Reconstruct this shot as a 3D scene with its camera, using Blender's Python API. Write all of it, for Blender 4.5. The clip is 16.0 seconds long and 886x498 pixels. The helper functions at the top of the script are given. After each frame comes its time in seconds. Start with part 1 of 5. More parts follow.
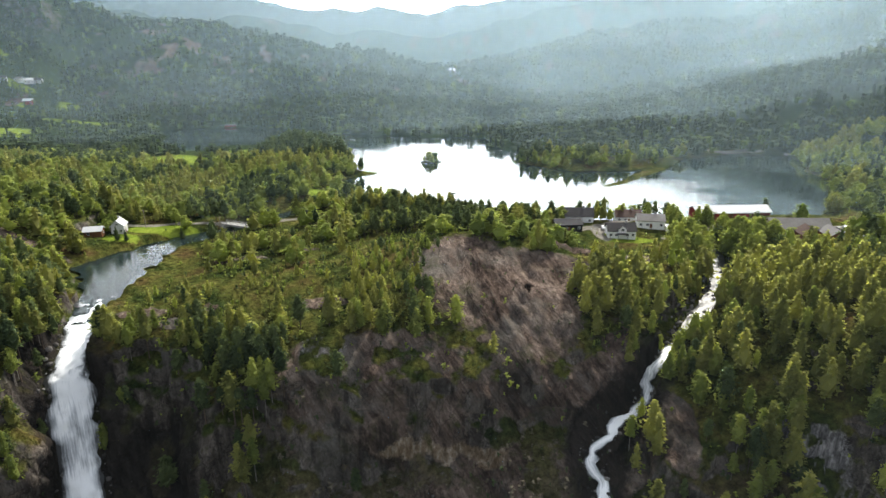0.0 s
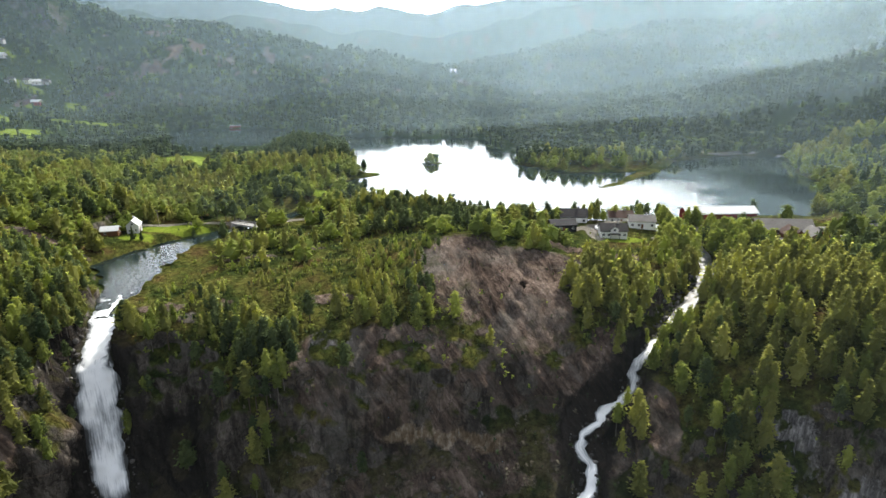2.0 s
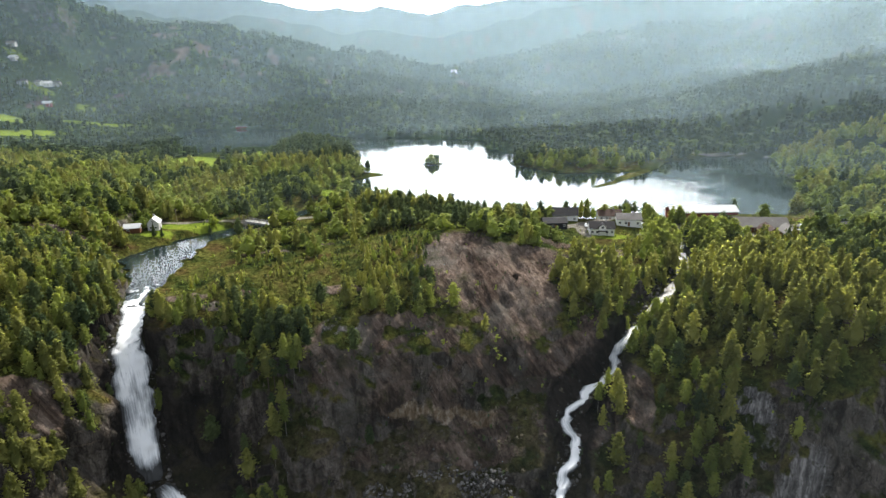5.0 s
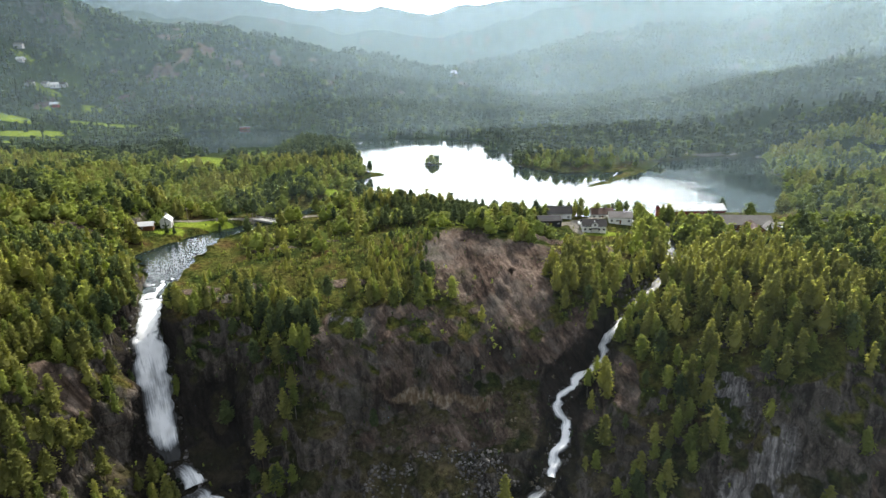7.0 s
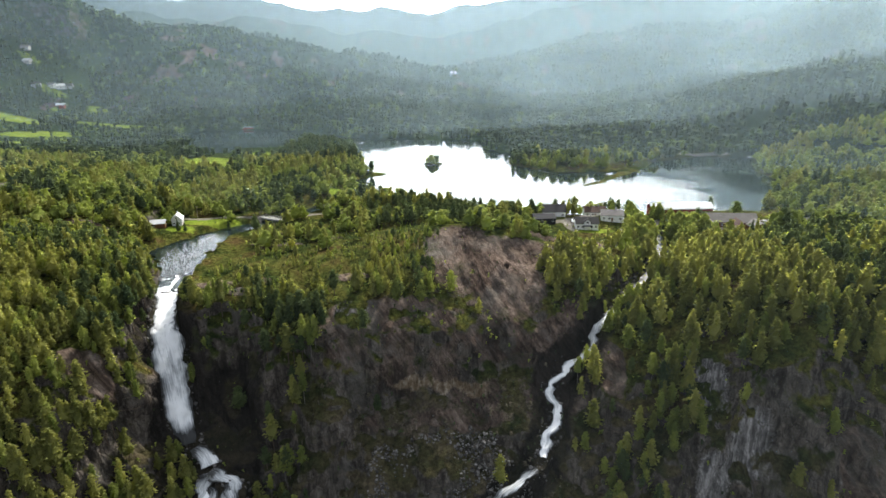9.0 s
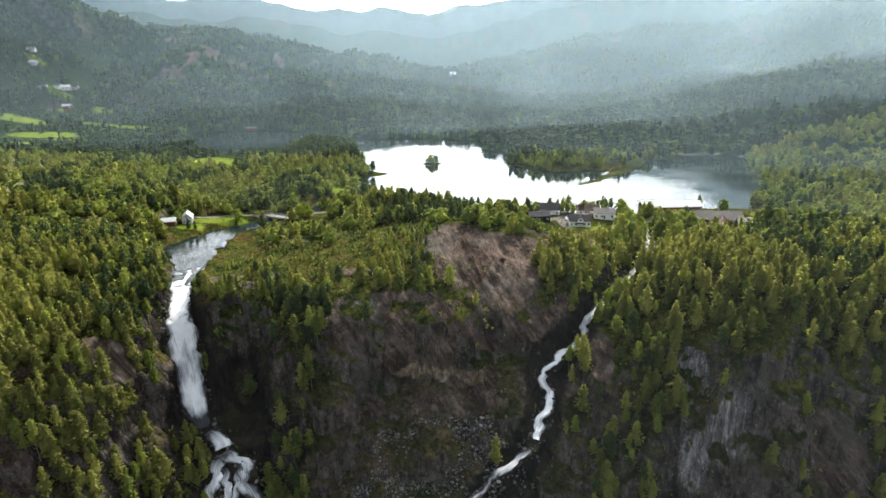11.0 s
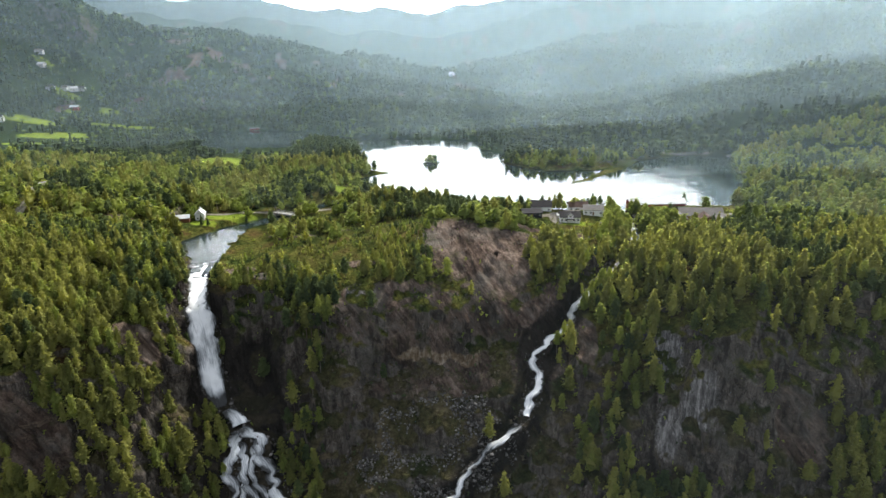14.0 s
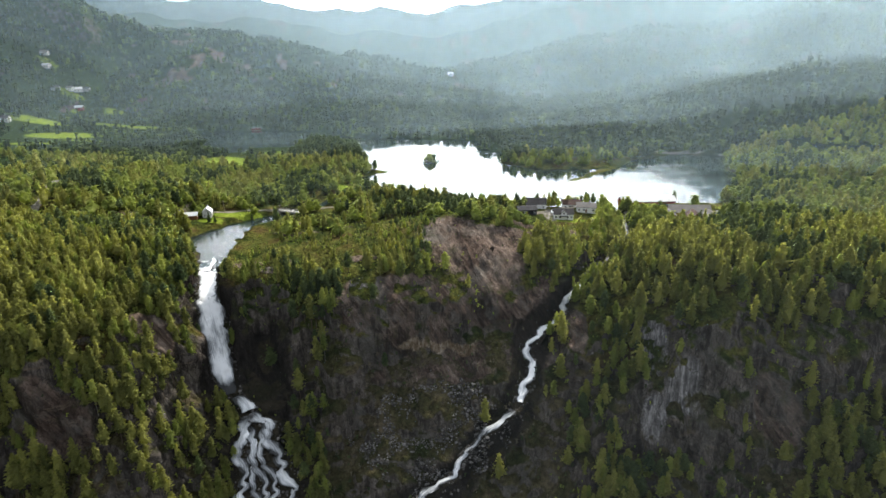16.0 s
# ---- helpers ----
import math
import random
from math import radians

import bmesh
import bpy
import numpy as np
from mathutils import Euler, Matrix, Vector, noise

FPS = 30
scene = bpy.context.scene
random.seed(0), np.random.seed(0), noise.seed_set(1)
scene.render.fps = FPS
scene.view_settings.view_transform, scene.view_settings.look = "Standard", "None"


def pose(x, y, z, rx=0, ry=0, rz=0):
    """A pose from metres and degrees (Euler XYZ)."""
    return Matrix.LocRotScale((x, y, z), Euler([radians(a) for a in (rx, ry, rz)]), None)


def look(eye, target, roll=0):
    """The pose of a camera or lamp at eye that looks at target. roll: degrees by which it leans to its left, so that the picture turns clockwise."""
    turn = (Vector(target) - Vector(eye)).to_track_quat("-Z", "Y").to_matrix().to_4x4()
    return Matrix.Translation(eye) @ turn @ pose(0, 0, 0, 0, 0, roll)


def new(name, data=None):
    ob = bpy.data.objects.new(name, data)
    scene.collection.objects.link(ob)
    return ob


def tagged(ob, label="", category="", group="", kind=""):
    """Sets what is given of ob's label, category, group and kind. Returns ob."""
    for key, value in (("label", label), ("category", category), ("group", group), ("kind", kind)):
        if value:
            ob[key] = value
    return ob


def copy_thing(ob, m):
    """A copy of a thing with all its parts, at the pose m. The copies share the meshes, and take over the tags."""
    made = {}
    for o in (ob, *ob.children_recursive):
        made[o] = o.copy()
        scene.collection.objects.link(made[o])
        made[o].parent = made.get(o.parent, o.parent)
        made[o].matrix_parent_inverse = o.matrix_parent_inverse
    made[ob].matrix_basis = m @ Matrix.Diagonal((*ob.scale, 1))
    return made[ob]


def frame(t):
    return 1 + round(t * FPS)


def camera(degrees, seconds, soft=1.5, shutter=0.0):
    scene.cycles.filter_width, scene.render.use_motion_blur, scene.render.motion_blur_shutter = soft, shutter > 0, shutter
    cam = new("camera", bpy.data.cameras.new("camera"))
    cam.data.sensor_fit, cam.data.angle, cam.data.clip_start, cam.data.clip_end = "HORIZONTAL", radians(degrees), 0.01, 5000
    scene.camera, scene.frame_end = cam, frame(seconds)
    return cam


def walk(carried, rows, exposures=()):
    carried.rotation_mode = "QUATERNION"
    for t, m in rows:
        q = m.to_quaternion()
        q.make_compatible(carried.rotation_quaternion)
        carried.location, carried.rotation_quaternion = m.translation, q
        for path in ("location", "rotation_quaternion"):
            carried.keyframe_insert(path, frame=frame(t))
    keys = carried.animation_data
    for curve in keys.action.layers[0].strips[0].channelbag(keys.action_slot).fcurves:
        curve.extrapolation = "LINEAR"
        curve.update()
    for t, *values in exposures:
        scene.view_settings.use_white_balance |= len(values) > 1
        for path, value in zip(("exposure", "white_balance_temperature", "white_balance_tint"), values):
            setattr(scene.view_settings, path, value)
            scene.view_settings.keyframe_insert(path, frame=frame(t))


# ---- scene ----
cam = camera(73.49, 16.0)
# t, x, y, z, yaw, pitch, roll: a backward flight that climbs; z = 0 is the lake
ROWS = [
    (0, 0.00, 0.00, 80.32, 0.000, -17.891, -0.802),
    (1, 0.13, -5.97, 82.44, 0.057, -17.952, -0.780),
    (2, 0.30, -12.22, 84.37, 0.108, -18.004, -0.767),
    (3, 0.50, -18.70, 86.17, 0.152, -18.050, -0.761),
    (4, 0.71, -25.36, 87.85, 0.189, -18.091, -0.762),
    (5, 0.93, -32.17, 89.47, 0.218, -18.128, -0.769),
    (6, 1.14, -39.10, 91.04, 0.239, -18.162, -0.780),
    (7, 1.35, -46.10, 92.58, 0.252, -18.195, -0.795),
    (8, 1.55, -53.17, 94.11, 0.258, -18.228, -0.813),
    (9, 1.75, -60.26, 95.63, 0.257, -18.262, -0.833),
    (10, 1.94, -67.38, 97.15, 0.251, -18.296, -0.855),
    (11, 2.14, -74.50, 98.67, 0.239, -18.332, -0.878),
    (12, 2.36, -81.62, 100.18, 0.223, -18.370, -0.902),
    (13, 2.60, -88.73, 101.66, 0.205, -18.410, -0.926),
    (14, 2.87, -95.82, 103.09, 0.185, -18.451, -0.951),
    (15, 3.21, -102.91, 104.46, 0.167, -18.495, -0.975),
    (16, 3.62, -109.99, 105.72, 0.151, -18.540, -0.999),
]
walk(cam, [(t, pose(x, y, z, 0, 0, yaw) @ pose(0, 0, 0, 90 + pitch) @ pose(0, 0, 0, 0, 0, roll)) for t, x, y, z, yaw, pitch, roll in ROWS])

# ---- light ----
world = bpy.data.worlds.new("sky")
scene.world = world
world.use_nodes = True
SUN_AZ, SUN_EL = 30.0, 44.0          # degrees right of straight ahead, degrees above the horizon
wn = world.node_tree
sky = wn.nodes.new("ShaderNodeTexSky")
sky.sky_type, sky.sun_disc = "NISHITA", False
sky.sun_elevation, sky.sun_rotation = radians(SUN_EL), radians(SUN_AZ)
sky.air_density, sky.dust_density = 1.0, 3.0
# thin bright cloud over most of the sky, with bluer gaps
way = wn.nodes.new("ShaderNodeTexCoord")
flat = wn.nodes.new("ShaderNodeMapping")
flat.inputs["Scale"].default_value = (1.0, 1.0, 3.5)
wn.links.new(way.outputs["Generated"], flat.inputs["Vector"])
puff = wn.nodes.new("ShaderNodeTexNoise")
puff.inputs["Scale"].default_value, puff.inputs["Detail"].default_value = 2.6, 6.0
wn.links.new(flat.outputs[0], puff.inputs["Vector"])
cover = wn.nodes.new("ShaderNodeMapRange")
for k, v in zip(range(1, 5), (0.36, 0.62, 0.35, 0.92)):
    cover.inputs[k].default_value = v
wn.links.new(puff.outputs["Fac"], cover.inputs[0])
veil = wn.nodes.new("ShaderNodeMix")
veil.data_type = "RGBA"
veil.inputs[7].default_value = (8.5, 9.1, 9.9, 1)
wn.links.new(cover.outputs[0], veil.inputs[0])
wn.links.new(sky.outputs[0], veil.inputs[6])
# the low cloud ahead glows, lit from behind
aim = wn.nodes.new("ShaderNodeVectorMath")
aim.operation = "DOT_PRODUCT"
aim.inputs[1].default_value = Vector((0.05, 0.93, 0.36)).normalized()
wn.links.new(way.outputs["Generated"], aim.inputs[0])
halo = wn.nodes.new("ShaderNodeMath")
halo.operation, halo.use_clamp = "MULTIPLY_ADD", True
halo.inputs[1].default_value, halo.inputs[2].default_value = 1.0, 0.0
wn.links.new(aim.outputs["Value"], halo.inputs[0])
fall = wn.nodes.new("ShaderNodeMath")
fall.operation = "POWER"
fall.inputs[1].default_value = 7.0
wn.links.new(halo.outputs[0], fall.inputs[0])
glow = wn.nodes.new("ShaderNodeMix")
glow.data_type, glow.blend_type = "RGBA", "ADD"
glow.inputs[0].default_value = 1.0
bright = wn.nodes.new("ShaderNodeVectorMath")
bright.operation = "SCALE"
bright.inputs[0].default_value = (86.0, 89.5, 91.0)
wn.links.new(fall.outputs[0], bright.inputs["Scale"])
wn.links.new(veil.outputs[2], glow.inputs[6])
wn.links.new(bright.outputs[0], glow.inputs[7])
wn.links.new(glow.outputs[2], wn.nodes["Background"].inputs[0])
wn.nodes["Background"].inputs[1].default_value = 0.09
sun = new("sun", bpy.data.lights.new("sun", "SUN"))
sun.data.energy, sun.data.angle, sun.data.color = 5.4, radians(1.0), (1.0, 0.95, 0.85)
sun.matrix_world = look((math.sin(radians(SUN_AZ)), math.cos(radians(SUN_AZ)), math.tan(radians(SUN_EL))), (0, 0, 0))
scene.view_settings.exposure = 0.2

# ---- noise in numpy ----
RNG = np.random.default_rng(7)
PERM = RNG.permutation(4096)
LATT = RNG.uniform(-1, 1, 4096)


def vnoise(x, y, z=0.0):
    """Smooth value noise of period one lattice cell."""
    x, y, z = np.broadcast_arrays(np.asarray(x, float), np.asarray(y, float), np.asarray(z, float))
    xi, yi, zi = np.floor(x).astype(int), np.floor(y).astype(int), np.floor(z).astype(int)
    fx, fy, fz = x - xi, y - yi, z - zi
    fx, fy, fz = (f * f * (3 - 2 * f) for f in (fx, fy, fz))
    out = 0.0
    for a in (0, 1):
        for b in (0, 1):
            for c in (0, 1):
                h = PERM[(PERM[(PERM[(xi + a) & 4095] + yi + b) & 4095] + zi + c) & 4095]
                out = out + LATT[h] * (fx if a else 1 - fx) * (fy if b else 1 - fy) * (fz if c else 1 - fz)
    return out


def fbm(x, y, z=0.0, octaves=4, gain=0.5):
    total, amp, f = 0.0, 1.0, 1.0
    for k in range(octaves):
        total = total + amp * vnoise(np.asarray(x) * f + 17.3 * k, np.asarray(y) * f - 9.1 * k, np.asarray(z) * f + 3.7 * k)
        amp, f = amp * gain, f * 2.03
    return total


def ease(a, b, v):
    u = np.clip((np.asarray(v, float) - a) / (b - a), 0, 1)
    return u * u * (3 - 2 * u)


# ---- the land ----
# gorge wall: where its levels run (y) and how high they lie (z), from west to east
KX = [-280, -200, -150, -122, -104, -88, -65, -42, -20, 0, 20, 40, 60, 80, 112, 142, 175, 230, 300]
BACK_Z = [16, 11, 8, 2, 2, 4, 4, 5, 8, 12, 12, 8, 4, 2, 3, 4, 5, 5, 6]
BROW_Y = [200, 190, 172, 170, 175, 185, 195, 205, 214, 222, 222, 220, 205, 190, 185, 180, 185, 190, 200]
BROW_Z = [19, 17, 16, 5, 1, 6, 5, 7, 11, 15, 15.5, 10, 7, 4, 10, 12, 11, 8, 6]
RIM_Y = [130, 125, 130, 140, 155, 165, 160, 162, 176, 184, 181, 180, 170, 162, 140, 142, 142, 150, 150]
RIM_Z = [12, 9, 8, 2, -4, 2, -4, -1, 5, 8.5, 3.5, -1, -5, -8, 8, 11, 7, 3, 2]
FACE_Y = [95, 92, 96, 118, 143, 154, 143, 148, 155, 157, 158, 155, 150, 140, 116, 118, 124, 132, 132]
FACE_Z = [-2, -2, 0, -3, -22, -20, -12, -8, -10, -10, -13, -17, -18, -13, -5, -10, -18, -20, -20]
LEDGE_Y = [75, 72, 80, 95, 135, 147, 134, 138, 149, 150, 148, 144, 135, 109, 107, 104, 112, 115, 115]
LEDGE_Z = [-30, -33, -27, -24, -45, -40, -36, -31, -30, -30, -29, -31, -31, -33, -34, -34, -40, -46, -46]
TALUS_Y = [62, 58, 66, 80, 112, 124, 120, 120, 126, 122, 117, 115, 108, 101, 99, 93, 98, 98, 98]
TALUS_Z = [-55, -60, -52, -45, -54, -54, -62, -62, -54, -52, -58, -54, -58, -60, -56, -55, -53, -62, -62]
FOOT_Y = [30, 30, 40, 55, 80, 85, 90, 90, 92, 92, 90, 88, 82, 78, 75, 68, 70, 70, 70]
# hills round the lake, by degrees right of straight ahead: where they begin, then the crests of four ridges
HA = [-60, -34, -30, -25, -20, -16, -12, -8, -4, 0, 5, 10, 15, 20, 25, 30, 36, 60]
H_FOOT = [800, 880, 870, 800, 800, 790, 730, 700, 680, 650, 620, 590, 570, 570, 580, 580, 560, 520]
WEST_RIDGE = [(-60, 320), (-34, 222), (-32, 196), (-30.8, 166), (-30, 151), (-27.5, 138), (-24, 134), (-20, 127), (-16.7, 126), (-14.3, 111), (-11.5, 98), (-7, 88), (-4, 77), (0, 56), (6, 32), (15, 5)]
FAR_RIDGE = [(-60, 420), (-34, 345), (-27, 340), (-16.4, 331), (-13.8, 291), (-12.7, 277), (-10.5, 270), (-8.9, 247), (-6.4, 264), (-2.9, 263), (0.3, 276), (4, 297), (8, 328),
             (12, 370), (16, 425), (20, 480), (24, 540), (27, 680), (30, 800), (36, 850), (60, 850)]
EAST_RIDGE = [(-9, 0), (-4, 12), (0, 40), (3.7, 60), (6.2, 74), (11.3, 102), (18.4, 124), (25, 138), (31, 154), (35, 170), (60, 200)]
NEAR_RIDGE = [(7, 0), (11.5, 8), (18, 20), (21, 25), (24, 31), (26.5, 35), (28.3, 40), (30.6, 44), (33, 52), (36, 60), (60, 90)]

LAKE = [(-255, 560), (-305, 655), (-344, 735), (-249, 757), (-100, 662), (46, 616), (44, 540), (66, 528), (62, 467), (90, 431),
        (122, 428), (150, 430), (106, 378), (111, 377), (160, 425), (189, 470), (242, 500), (287, 488), (262, 424), (250, 374),
        (217, 322), (191, 292), (166, 297), (112, 297), (61, 288), (46, 292), (5, 308), (-45, 345), (-64, 361), (-69, 406),
        (-48, 434), (-66, 450), (-76, 490), (-85, 536), (-125, 592), (-222, 590), (-206, 552)]
ISLET = (-9.0, 478.0)
# the two rivers: x, y, level, half width
RIVER_W = [(-64, 345, 0, 5), (-92, 298, 0, 5), (-108, 280, 0, 6), (-128, 258, 0, 9), (-135, 232, 0, 15), (-127.5, 214, 0, 11), (-123.5, 199, -0.2, 6.8),
           (-119, 178, -1.8, 4.2), (-113.5, 162, -6.5, 3.8), (-112, 156, -10.5, 5.6), (-107.5, 149, -21.5, 6.0), (-103, 141, -36, 4.8), (-100, 136, -44.5, 4.2), (-98.5, 133.5, -47.5, 3.6)]
FALL_W = [(-96, 133, -46.6, 2), (-91, 129.5, -47.5, 2.6), (-87, 124.5, -50.4, 3.2)]
LOW_W = [[(-87, 125, -50.2, 2.6), (-82, 122, -52.4, 2), (-75.8, 120.5, -54.4, 2.6), (-75, 114, -61.3, 2.6), (-67, 107, -70.3, 2.6), (-63, 101, -77, 3), (-58, 92, -84.5, 4)],
         [(-87.5, 124, -50.6, 2.8), (-88, 113, -60.4, 2.2), (-84.5, 100, -74.3, 2.4), (-81, 90, -84.5, 3)],
         [(-80, 121, -53.2, 0.8), (-79, 112, -61.6, 0.9), (-72, 102, -73, 1.1), (-68, 92, -84, 1.4)], [(-85.5, 113, -60.8, 0.7), (-80, 104, -70.2, 0.9), (-78, 95, -80, 1.1)],
         [(-86, 120, -54, 1.4), (-81, 110, -63.5, 1.3), (-76, 101, -74.5, 1.5), (-73, 91, -84.5, 2)]]
RIVER_E = [(118, 302, 0, 4), (119, 275, -0.5, 4), (117, 250, -1.5, 3), (112, 222, -2.4, 3.0), (102, 204, -3.8, 3.4), (90, 191, -5.6, 2.2), (76, 174, -8.8, 1.4), (69, 167, -10.2, 1.3),
           (59, 157, -21.5, 1.5), (49.5, 150, -25.4, 1.6), (41.5, 145, -31.3, 1.5), (44.3, 140.5, -34.8, 1.0), (40, 130, -43.6, 2.2), (36.5, 124, -47.6, 1.0)]
LOW_E = [(35, 121, -48.6, 1.0), (23, 116, -55.8, 1.6), (17.6, 113, -58.2, 0.5), (11.4, 108, -61, 1.0), (8, 103, -68.4, 1.0), (1, 100, -70.4, 1.3), (-12, 95, -77, 2), (-30, 88, -84.5, 3)]
STREAMS = [RIVER_W, FALL_W, *LOW_W, RIVER_E, LOW_E]


def smooth_x(values, x, width=6.0):
    """Knots over KX, with their corners rounded."""
    out = 0.0
    for off, w in ((-1.6, 0.15), (-0.8, 0.22), (0, 0.26), (0.8, 0.22), (1.6, 0.15)):
        out = out + w * np.interp(x + off * width, KX, values)
    return out


def lake_distance(x, y):
    """Metres from the lake's shore, negative over water."""
    x, y = np.broadcast_arrays(x, y)
    best = np.full(x.shape, 1e9)
    inside = np.zeros(x.shape, bool)
    for (ax, ay), (bx, by) in zip(LAKE, LAKE[1:] + LAKE[:1]):
        dx, dy = bx - ax, by - ay
        u = np.clip(((x - ax) * dx + (y - ay) * dy) / (dx * dx + dy * dy), 0, 1)
        best = np.minimum(best, np.hypot(x - ax - u * dx, y - ay - u * dy))
        if dy:
            inside ^= ((ay > y) != (by > y)) & (x < dx * (y - ay) / dy + ax)
    return np.where(inside, -best, best)


def along(line, x, y):
    """Distance from a river's line, and its level and half width there."""
    x, y = np.broadcast_arrays(x, y)
    best, level, half = np.full(x.shape, 1e9), np.zeros(x.shape), np.ones(x.shape)
    for (ax, ay, az, aw), (bx, by, bz, bw) in zip(line, line[1:]):
        dx, dy = bx - ax, by - ay
        u = np.clip(((x - ax) * dx + (y - ay) * dy) / (dx * dx + dy * dy), 0, 1)
        d = np.hypot(x - ax - u * dx, y - ay - u * dy)
        near = d < best
        best, level, half = np.where(near, d, best), np.where(near, az + u * (bz - az), level), np.where(near, aw + u * (bw - aw), half)
    return best, level, half


def gorge(x, y):
    """Height of the wall that falls from the plateau into the gorge."""
    ys = [smooth_x(k, x) for k in (FOOT_Y, TALUS_Y, LEDGE_Y, FACE_Y, RIM_Y, BROW_Y)] + [np.full(x.shape, 240.0)]
    zs = [np.full(x.shape, -86.0)] + [smooth_x(k, x) for k in (TALUS_Z, LEDGE_Z, FACE_Z, RIM_Z, BROW_Z, BACK_Z)]
    out = 0.0
    for off, w in ((-4, 0.1), (-2, 0.22), (0, 0.36), (2, 0.22), (4, 0.1)):
        yy, z = y + off, zs[0] + 0 * y
        for (ya, za), (yb, zb) in zip(zip(ys, zs), zip(ys[1:], zs[1:])):
            z = np.where(yy > ya, za + (zb - za) * np.clip((yy - ya) / (yb - ya), 0, 1), z)
        out = out + w * z
    return out


def land(x, y):
    """Height of the ground."""
    x, y = np.broadcast_arrays(np.asarray(x, float), np.asarray(y, float))
    wob = 5.0 * fbm(x / 22, y / 22, 1.5, 3)
    near = gorge(x + 0.6 * wob, y + wob * ease(240, 150, y))
    shore = lake_distance(x + 3 * fbm(x / 18, y / 18, 8, 3), y + 3 * fbm(x / 18, y / 18, 5, 3))
    isl = 9.0 - np.hypot((x - ISLET[0]) / 1.25, (y - ISLET[1]) / 0.8)
    plain = 3.5 + 3.0 * fbm(x / 70, y / 70, 2, 3) + 18 * ease(-140, -260, x) * ease(600, 250, y) + 12 * ease(250, 420, x)
    plain += 12 * ease(-330, -520, x)
    crag = 6.5 * ease(-163, -170, x) * ease(-300, -250, x) * ease(229, 234, y + 3 * fbm(x / 14, y / 14, 6, 2)) * ease(330, 290, y)
    plain = np.maximum(plain, 1.2 + 0.5 * fbm(x / 9, y / 9, 4, 2))
    r, az = np.hypot(x, y), np.degrees(np.arctan2(x, np.maximum(y, 1.0)))
    foot = np.interp(az, HA, H_FOOT)
    warp = r + 60 * fbm(x / 260, y / 260, 4, 3)
    hill = np.zeros(x.shape)
    for crests, start, top, back in ((NEAR_RIDGE, foot, 760.0, 0.10), (WEST_RIDGE, foot, 1250.0, 0.12), (EAST_RIDGE, np.maximum(foot, 800), 1500.0, 0.06), (FAR_RIDGE, 1500.0 + 0 * r, 3000.0, 0.25)):
        crest = np.interp(az, [a for a, _ in crests], [c for _, c in crests])
        u = np.clip((np.where(r < top, np.minimum(warp, top), r) - start) / (top - start), 0, 1)
        hill = np.maximum(hill, np.where(r < top, crest * (0.45 * u ** 1.6 + 0.55 * ease(0, 1, u)), crest - back * (r - top)))
    gully = 1 - np.abs(fbm(x / 170, y / 170, 3, 3))
    relief = 16 * (gully - 0.7) + 9 * fbm(x / 60, y / 60, 8, 3)
    hill = hill + ease(0, 250, r - foot) * (relief + np.clip((r - 1500) / 1200, 0, 1) * 30 * fbm(x / 420, y / 420, 6, 4)) * np.clip(hill / 60, 0, 1)
    hill = np.where(r > foot, hill, 0)
    far_land = plain + np.where(y > 200, hill, 0)
    w = ease(225, 265, y)
    z = near * (1 - w) + far_land * w + crag
    bank = np.clip(shore, 0, 30)
    z = np.where(y > 250, np.where(shore > 0, np.minimum(z, 0.25 + 0.16 * bank + 0.0075 * bank ** 2 + np.clip(shore - 30, 0, 1e4)), np.clip(0.25 * shore - 0.2, -4, 0)), z)
    z = np.where(isl > 0, np.maximum(z, 0.16 * isl + 0.25 * fbm(x / 2, y / 2, 3, 2)), z)
    for line in STREAMS:
        d, level, half = along(line, x + 0.8 * fbm(x / 5, y / 5, 9, 2), y)
        inriver = d < 45
        cut = np.minimum(z, level + 0.4 + np.where(y > 190, 0.5, np.where(x < 0, 2.8, 1.7)) * np.maximum(d - half, 0))
        fill = ease(half + 3.5, half, d)
        z = np.where(inriver, cut * (1 - fill) + (level - 0.8) * fill, z)
    return z


def steep(x, y, h=1.0):
    """Slope of the ground as rise over run."""
    return np.hypot(land(x + h, y) - land(x - h, y), land(x, y + h) - land(x, y - h)) / (2 * h)


# ---- materials ----
def material(name, rough=0.8, metal=0.0):
    m = bpy.data.materials.new(name)
    m.use_nodes = True
    b = m.node_tree.nodes["Principled BSDF"]
    b.inputs["Specular IOR Level"].default_value = 0.5 if rough < 0.6 else 0.12
    b.inputs["Roughness"].default_value, b.inputs["Metallic"].default_value = rough, metal
    return m, m.node_tree, b


def node(nt, kind, **sockets):
    n = nt.nodes.new(kind)
    for k, v in sockets.items():
        n.inputs[k].default_value = v
    return n


def noise_tex(nt, vec, scale, detail=5.0, rough=0.6):
    n = node(nt, "ShaderNodeTexNoise", Scale=scale, Detail=detail, Roughness=rough)
    nt.links.new(vec, n.inputs["Vector"])
    return n.outputs["Fac"]


def ramp(nt, fac, stops):
    n = nt.nodes.new("ShaderNodeValToRGB")
    e = n.color_ramp.elements
    while len(e) < len(stops):
        e.new(0.5)
    for k, (at, c) in zip(e, stops):
        k.position, k.color = at, ((*c, 1) if isinstance(c, tuple) else (c, c, c, 1))
    nt.links.new(fac, n.inputs[0])
    return n.outputs[0]


